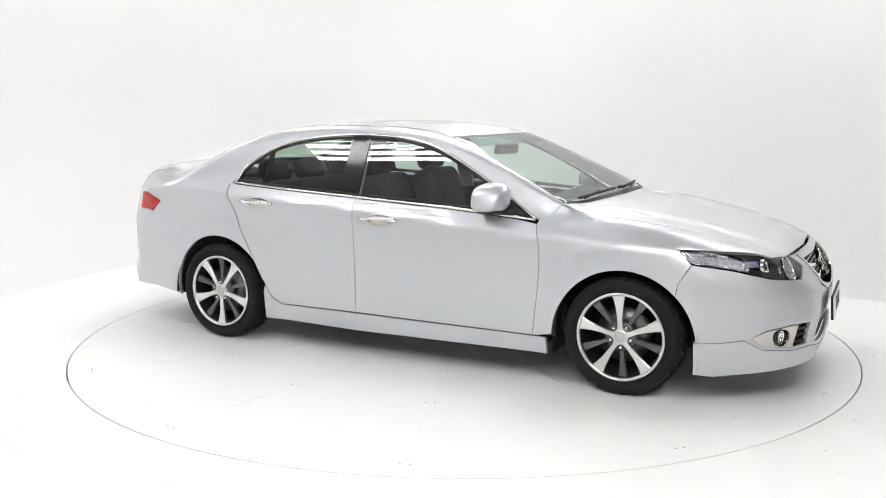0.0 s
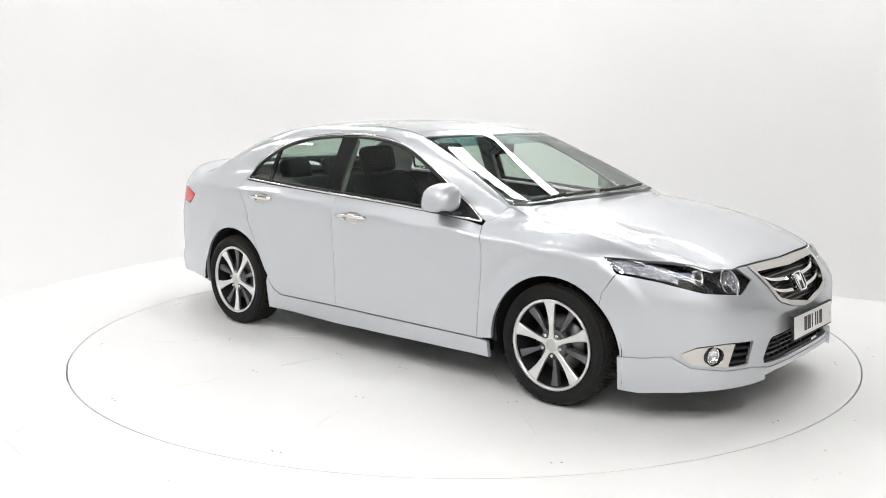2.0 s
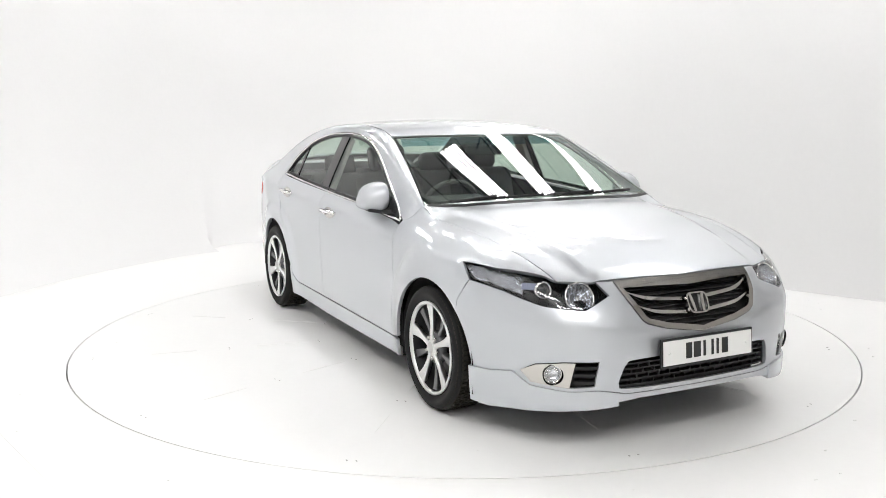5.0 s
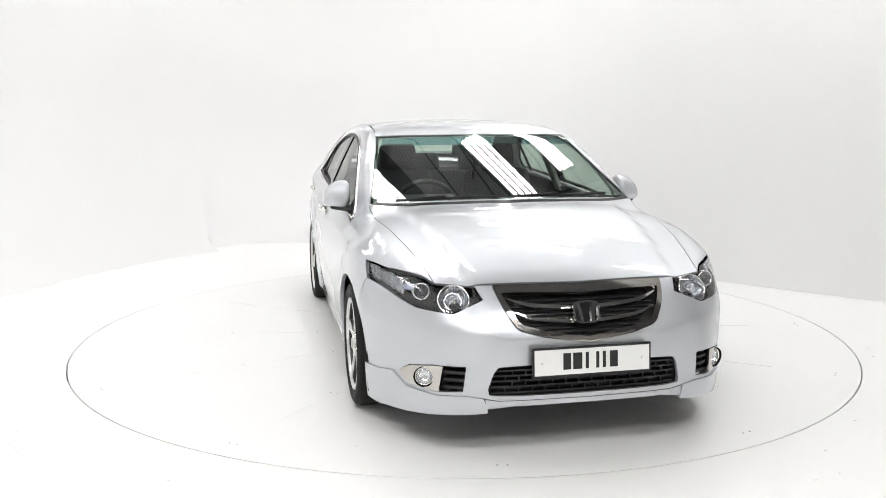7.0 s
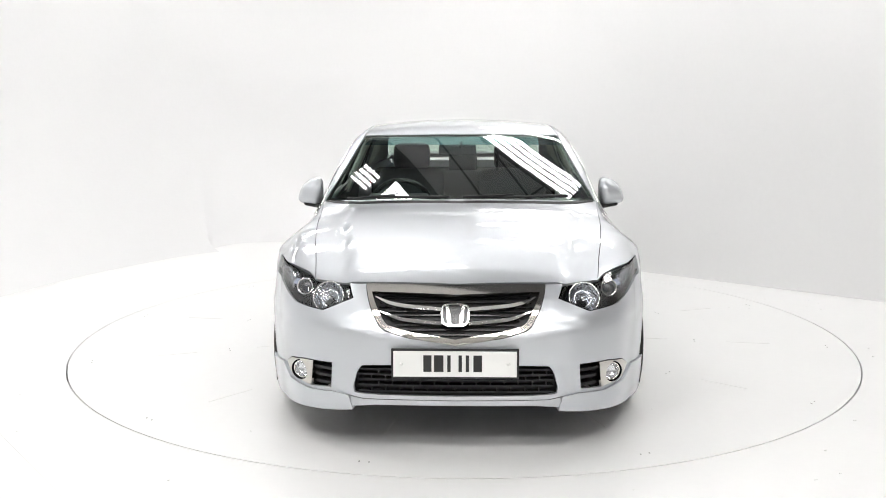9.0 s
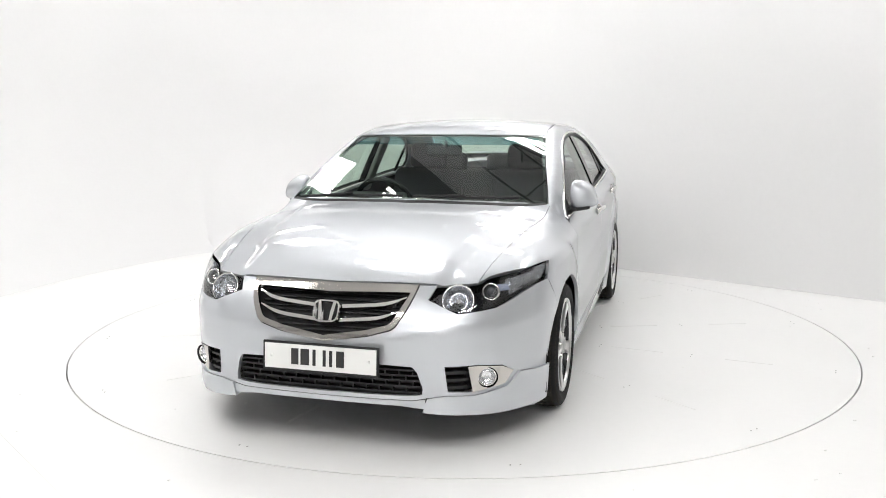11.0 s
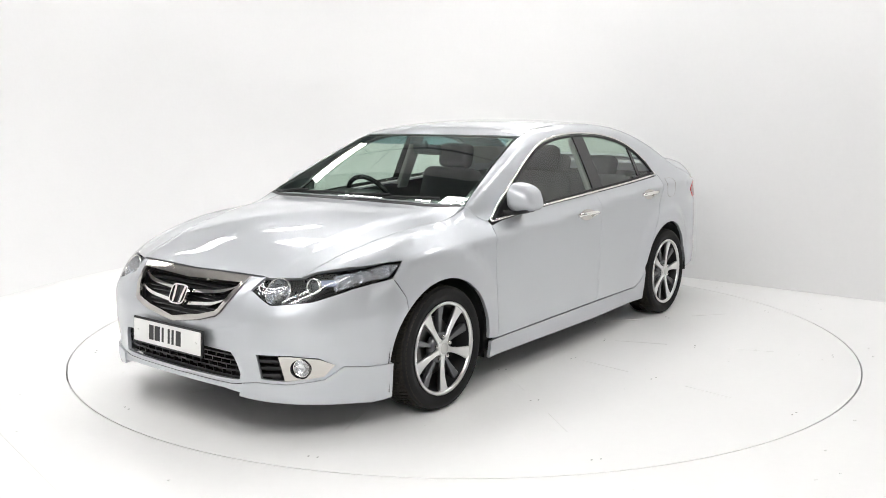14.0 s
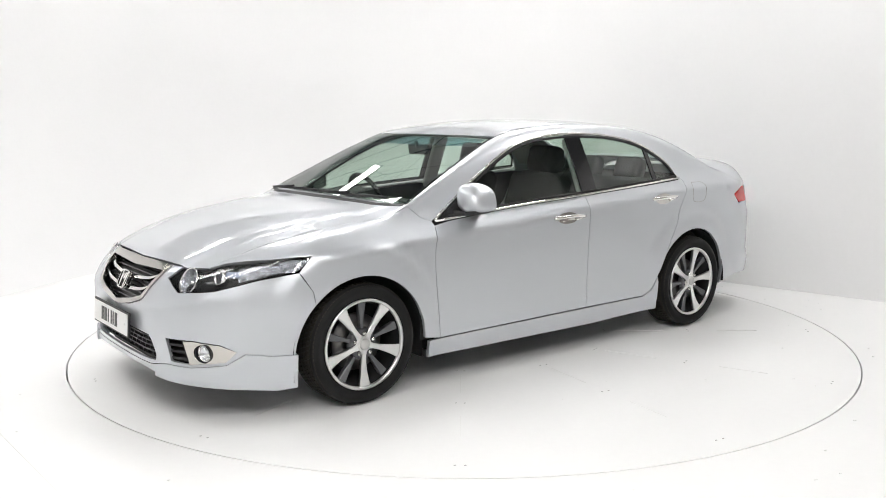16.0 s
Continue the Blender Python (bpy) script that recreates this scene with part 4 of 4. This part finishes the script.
for bz, s in zip(bezels, (1, -1)):
    p, n = Vector(fog_c), Vector(fog_n)
    p, n = Vector((p.x, p.y * s, p.z)), Vector((n.x, n.y * s, n.z)).lerp(Vector((1, 0, 0)), 0.6).normalized()
    part("fog_tunnel", disc([(0.047, 0.004), (0.040, -0.035), (0.0, -0.036)], p, n), GLOSSBLACK, bz)
    part("fog_reflector", disc([(0.036, -0.012), (0.030, -0.024), (0.015, -0.031), (0.0, -0.033)], p, n), REFLECTOR, bz)
    part("fog_ring", disc([(0.040, -0.004), (0.037, -0.004), (0.036, -0.012)], p, n), CHROME, bz)
    part("fog_lens", disc([(0.0, -0.004), (0.02, -0.005), (0.036, -0.010)], p, n), LENS, bz)

# headlamps
LAMP = curve([(2.168, 0.440, 0.668), (2.172, 0.50, 0.642), (2.16, 0.572, 0.619)], 4)[:-1] + curve([(2.16, 0.572, 0.619), (2.05, 0.704, 0.630), (1.87, 0.792, 0.677), (1.705, 0.852, 0.704)], 4)[:-1] \
    + curve([(1.705, 0.852, 0.704), (1.65, 0.862, 0.73), (1.618, 0.856, 0.774)], 3)[:-1] + curve([(1.618, 0.856, 0.774), (1.81, 0.786, 0.766), (1.985, 0.668, 0.748), (2.045, 0.625, 0.727), (2.115, 0.470, 0.719)], 4)
lamps = both("headlamp", sheet(LAMP, "front", step=0.03, gap=0.003, depth=-0.05, lift=-0.055), GLOSSBLACK, car, "clear headlamp in a black housing")
facet = sheet([(1.95, 0.755, 0.672), (1.80, 0.82, 0.698), (1.70, 0.85, 0.715), (1.632, 0.862, 0.769), (1.80, 0.79, 0.7645), (1.93, 0.72, 0.750)], "front", step=0.012, gap=0, depth=0.012, lift=-0.024)
covers = sheet(LAMP, "front", step=0.03, gap=0.003, depth=0.004)
bowl_p, bowl_n = front_spot(0.562, 0.677)
proj_p, proj_n = front_spot(0.690, 0.705)
for ob, s in zip(lamps, (1, -1)):
    flip = lambda v: Vector((v[0], v[1] * s, v[2]))
    cover = panel("lens", covers if s > 0 else mirror3(covers), LENS, ob, "clear lamp cover")
    p, n = flip(bowl_p), flip(bowl_n).lerp(Vector((1, 0, 0)), 0.45).normalized()
    p = p - flip(bowl_n) * 0.016
    part("reflector", disc([(0.066, -0.004), (0.063, -0.006), (0.056, -0.020), (0.042, -0.032), (0.02, -0.040), (0.0, -0.042)], p, n, 40), FACET, ob, "bright main beam reflector")
    part("reflector_rim", disc([(0.070, -0.004), (0.068, 0.001), (0.065, -0.001), (0.063, -0.006)], p, n, 40), CHROME, ob)
    part("bulb", disc([(0.0, -0.018), (0.010, -0.020), (0.013, -0.03), (0.010, -0.05)], p, n, 16), CHROME, ob)
    for k in range(8):
        a = radians(45 * k + 20)
        d = box(0.036 * math.cos(a), -0.038, 0.036 * math.sin(a), 0.003, 0.012, 0.03, 0, pose(0, 0, 0, 0, -math.degrees(a), 0))
        bmesh.ops.transform(d, matrix=facing(p, n), verts=d.verts)
        part("reflector_rib", d, REFLECTOR, ob, smooth=False)
    p, n = flip(proj_p) - flip(proj_n) * 0.022, flip(proj_n).lerp(Vector((1, 0, 0)), 0.7).normalized()
    part("projector_ring", disc([(0.040, -0.014), (0.038, 0.0), (0.033, 0.001), (0.030, -0.010)], p, n), CHROME, ob)
    part("projector", disc([(0.0, 0.004), (0.012, 0.002), (0.023, -0.005), (0.030, -0.014)], p, n), SMOKE, ob, "dark glass projector")
    part("side_reflector", ([(v[0], v[1] * s, v[2]) for v in facet[0]], [f if s > 0 else f[::-1] for f in facet[1]]), FACET, ob, "bright faceted side reflector", False)
    q, m = front_spot(0.735, 0.718)
    q, m = flip(q) - flip(m) * 0.03, flip(m)
    b = box(0, 0, 0, 0.07, 0.012, 0.032, 0.004)
    bmesh.ops.transform(b, matrix=facing(q, m), verts=b.verts)
    part("indicator", b, BLUELENS, ob, "bluish side lamp")

# wipers and scuttle
o = mirrored([(1.125, 0.0, 0.975), (1.11, 0.3, 0.975), (1.075, 0.55, 0.97), (1.0, 0.745, 0.962), (0.985, 0.735, 0.97), (1.045, 0.55, 0.98), (1.075, 0.3, 0.985), (1.085, 0.0, 0.985)])
panel("scuttle", sheet(o, "top", step=0.03, gap=0, depth=0.01, lift=0.002), BLACK, car, "black plastic scuttle")
wiper = lambda pts: [tuple(to_form(to_flat(np.array([q]), "screen"), "screen", cabin)[0] + slope(np.array([q]), cabin)[0] * 0.018) for q in pts]
for pts in (curve([(1.03, -0.62, 1.0), (1.05, -0.35, 1.0), (1.055, -0.05, 1.0)], 5), curve([(1.055, 0.02, 1.0), (1.05, 0.3, 1.0), (1.0, 0.60, 1.005)], 5)):
    w = part("wiper_blade", tube(wiper(pts), 0.0085, 6), BLACK, car, "black wiper blade")
    e = wiper([pts[0] if pts[0][1] > 0 else pts[0], pts[len(pts) // 2]])
    part("wiper_arm", tube([(Vector(e[0]) + Vector((0.03, 0, 0.0))), Vector(e[1]) + Vector((0.004, 0, 0.014))], 0.007, 6), BLACK, w)

# fuel flap
flap = curve([(-1.335, 1.012), (-1.445, 1.010), (-1.478, 0.975), (-1.452, 0.888), (-1.33, 0.886), (-1.318, 0.95), (-1.335, 1.012)], 5)
line = [spot(x, z) for x, z in flap]
part("fuel_flap", tube([p - n * 0.0005 for p, n in line], 0.0022, 5), SEAM, car, "thin gap round the fuel flap")

# cabin
seat_spots = ((0.02, 0.36), (0.02, -0.36))


def seat(x, y):
    root = part("front_seat", box(x, y, 0.47, 0.50, 0.50, 0.16, 0.05, seg=3), CLOTH, car, "black cloth seat")
    part("backrest", box(x - 0.33, y, 0.79, 0.17, 0.47, 0.62, 0.08, pose(0, 0, 0, 0, -18, 0), 5), CLOTH, root)
    part("headrest", box(x - 0.455, y, 1.175, 0.12, 0.26, 0.18, 0.055, pose(0, 0, 0, 0, -14, 0), 4), CLOTH, root)
    for s in (-0.05, 0.05):
        part("headrest_post", tube([(x - 0.40, y + s, 1.02), (x - 0.445, y + s, 1.15)], 0.007), STEEL, root)


for x, y in seat_spots:
    seat(x, y)
rear = part("rear_seat", box(-0.82, 0, 0.46, 0.48, 1.34, 0.18, 0.05, seg=3), CLOTH, car, "black cloth rear bench")
part("backrest", box(-1.12, 0, 0.76, 0.16, 1.32, 0.56, 0.05, pose(0, 0, 0, 0, -24, 0), 3), CLOTH, rear)
for y in (-0.40, 0.0, 0.40):
    part("headrest", box(-1.245, y, 1.085, 0.12, 0.23, 0.17, 0.055, pose(0, 0, 0, 0, -20, 0), 4), CLOTH, rear)
part("parcel_shelf", box(-1.40, 0, 1.005, 0.40, 1.25, 0.03, 0.008), TRIMGREY, car)
dash = part("dashboard", box(0.80, 0, 0.885, 0.36, 1.46, 0.13, 0.045, pose(0, 0, 0, 0, 6, 0), 3), TRIMGREY, car, "dark grey dashboard")
part("instrument_hood", box(0.66, -0.37, 0.955, 0.20, 0.36, 0.05, 0.02, pose(0, 0, 0, 0, 8, 0), 3), TRIMGREY, dash)
part("centre_console", box(0.62, 0, 0.70, 0.22, 0.34, 0.36, 0.03, pose(0, 0, 0, 0, -15, 0)), TRIMGREY, dash)
wheel_m = pose(0.50, -0.36, 0.90, 0, -66, 0)
ringv = [(wheel_m @ Vector((0.185 * math.cos(2 * math.pi * i / 40), 0.185 * math.sin(2 * math.pi * i / 40), 0))) for i in range(41)]
sw = part("steering_wheel", tube(ringv, 0.0155, 10), GLOSSBLACK, car, "black steering wheel")
hubm = box(0, 0, 0, 0.15, 0.13, 0.05, 0.02)
bmesh.ops.transform(hubm, matrix=wheel_m, verts=hubm.verts)
part("wheel_hub", hubm, TRIMGREY, sw)
for s in (-1, 1):
    part("wheel_spoke", tube([wheel_m @ Vector((0, s * 0.05, 0)), wheel_m @ Vector((0, s * 0.18, 0))], 0.014, 8, 0.5), TRIMGREY, sw)
rv = part("rear_view_mirror", box(0.33, -0.02, 1.245, 0.035, 0.24, 0.065, 0.014, pose(0, 0, 0, 0, 10, -10), 3), TRIMGREY, car, "dark rear-view mirror")
part("mirror_stalk", tube([(0.35, 0, 1.26), (0.37, 0, 1.30)], 0.012), TRIMGREY, rv)
for s in (1, -1):
    part("pillar_lining", box(-0.35, s * 0.735, 1.12, 0.11, 0.03, 0.42, 0.01, pose(0, 0, 0, s * 24, 0, 0)), LINING, car, "pale door pillar lining")

strip_o = mirrored([(0.33, 0.0, 1.335), (0.315, 0.3, 1.33), (0.28, 0.575, 1.312), (0.37, 0.60, 1.265), (0.415, 0.3, 1.282), (0.43, 0.0, 1.285)])
panel("sun_strip", sheet(strip_o, "screen", step=0.06, gap=0, depth=0, lift=-0.004, f=cabin), SUNSTRIP, windscreen, "blue-green shade band of the windscreen")


def stance():
    """The body sits a trace nose-up on its wheels: all but the wheels takes this small lean."""
    lean = Matrix(((1.005, 0, 0, 0.0005), (0, 0.997, 0, 0), (0.0083, 0, 0.9967, 0.001), (0, 0, 0, 1)))
    for ob in car.children_recursive:
        if ob.type == "MESH" and not (ob.parent.name.startswith("wheel") and ob.parent.type == "EMPTY"):
            ob.data.transform(lean)


stance()


def motions():
    rows = lambda: [(t, pose(0, 0, 0, 0, 0, -27.5065 - 7.1454 * t)) for t in (0.0, 4.0, 8.0, 12.0, 16.0)]
    walk(turntable, [(t, m) for t, m in rows()])
    walk(car, [(t, m @ pose(0.0062, 0.0036, 0)) for t, m in rows()])


motions()
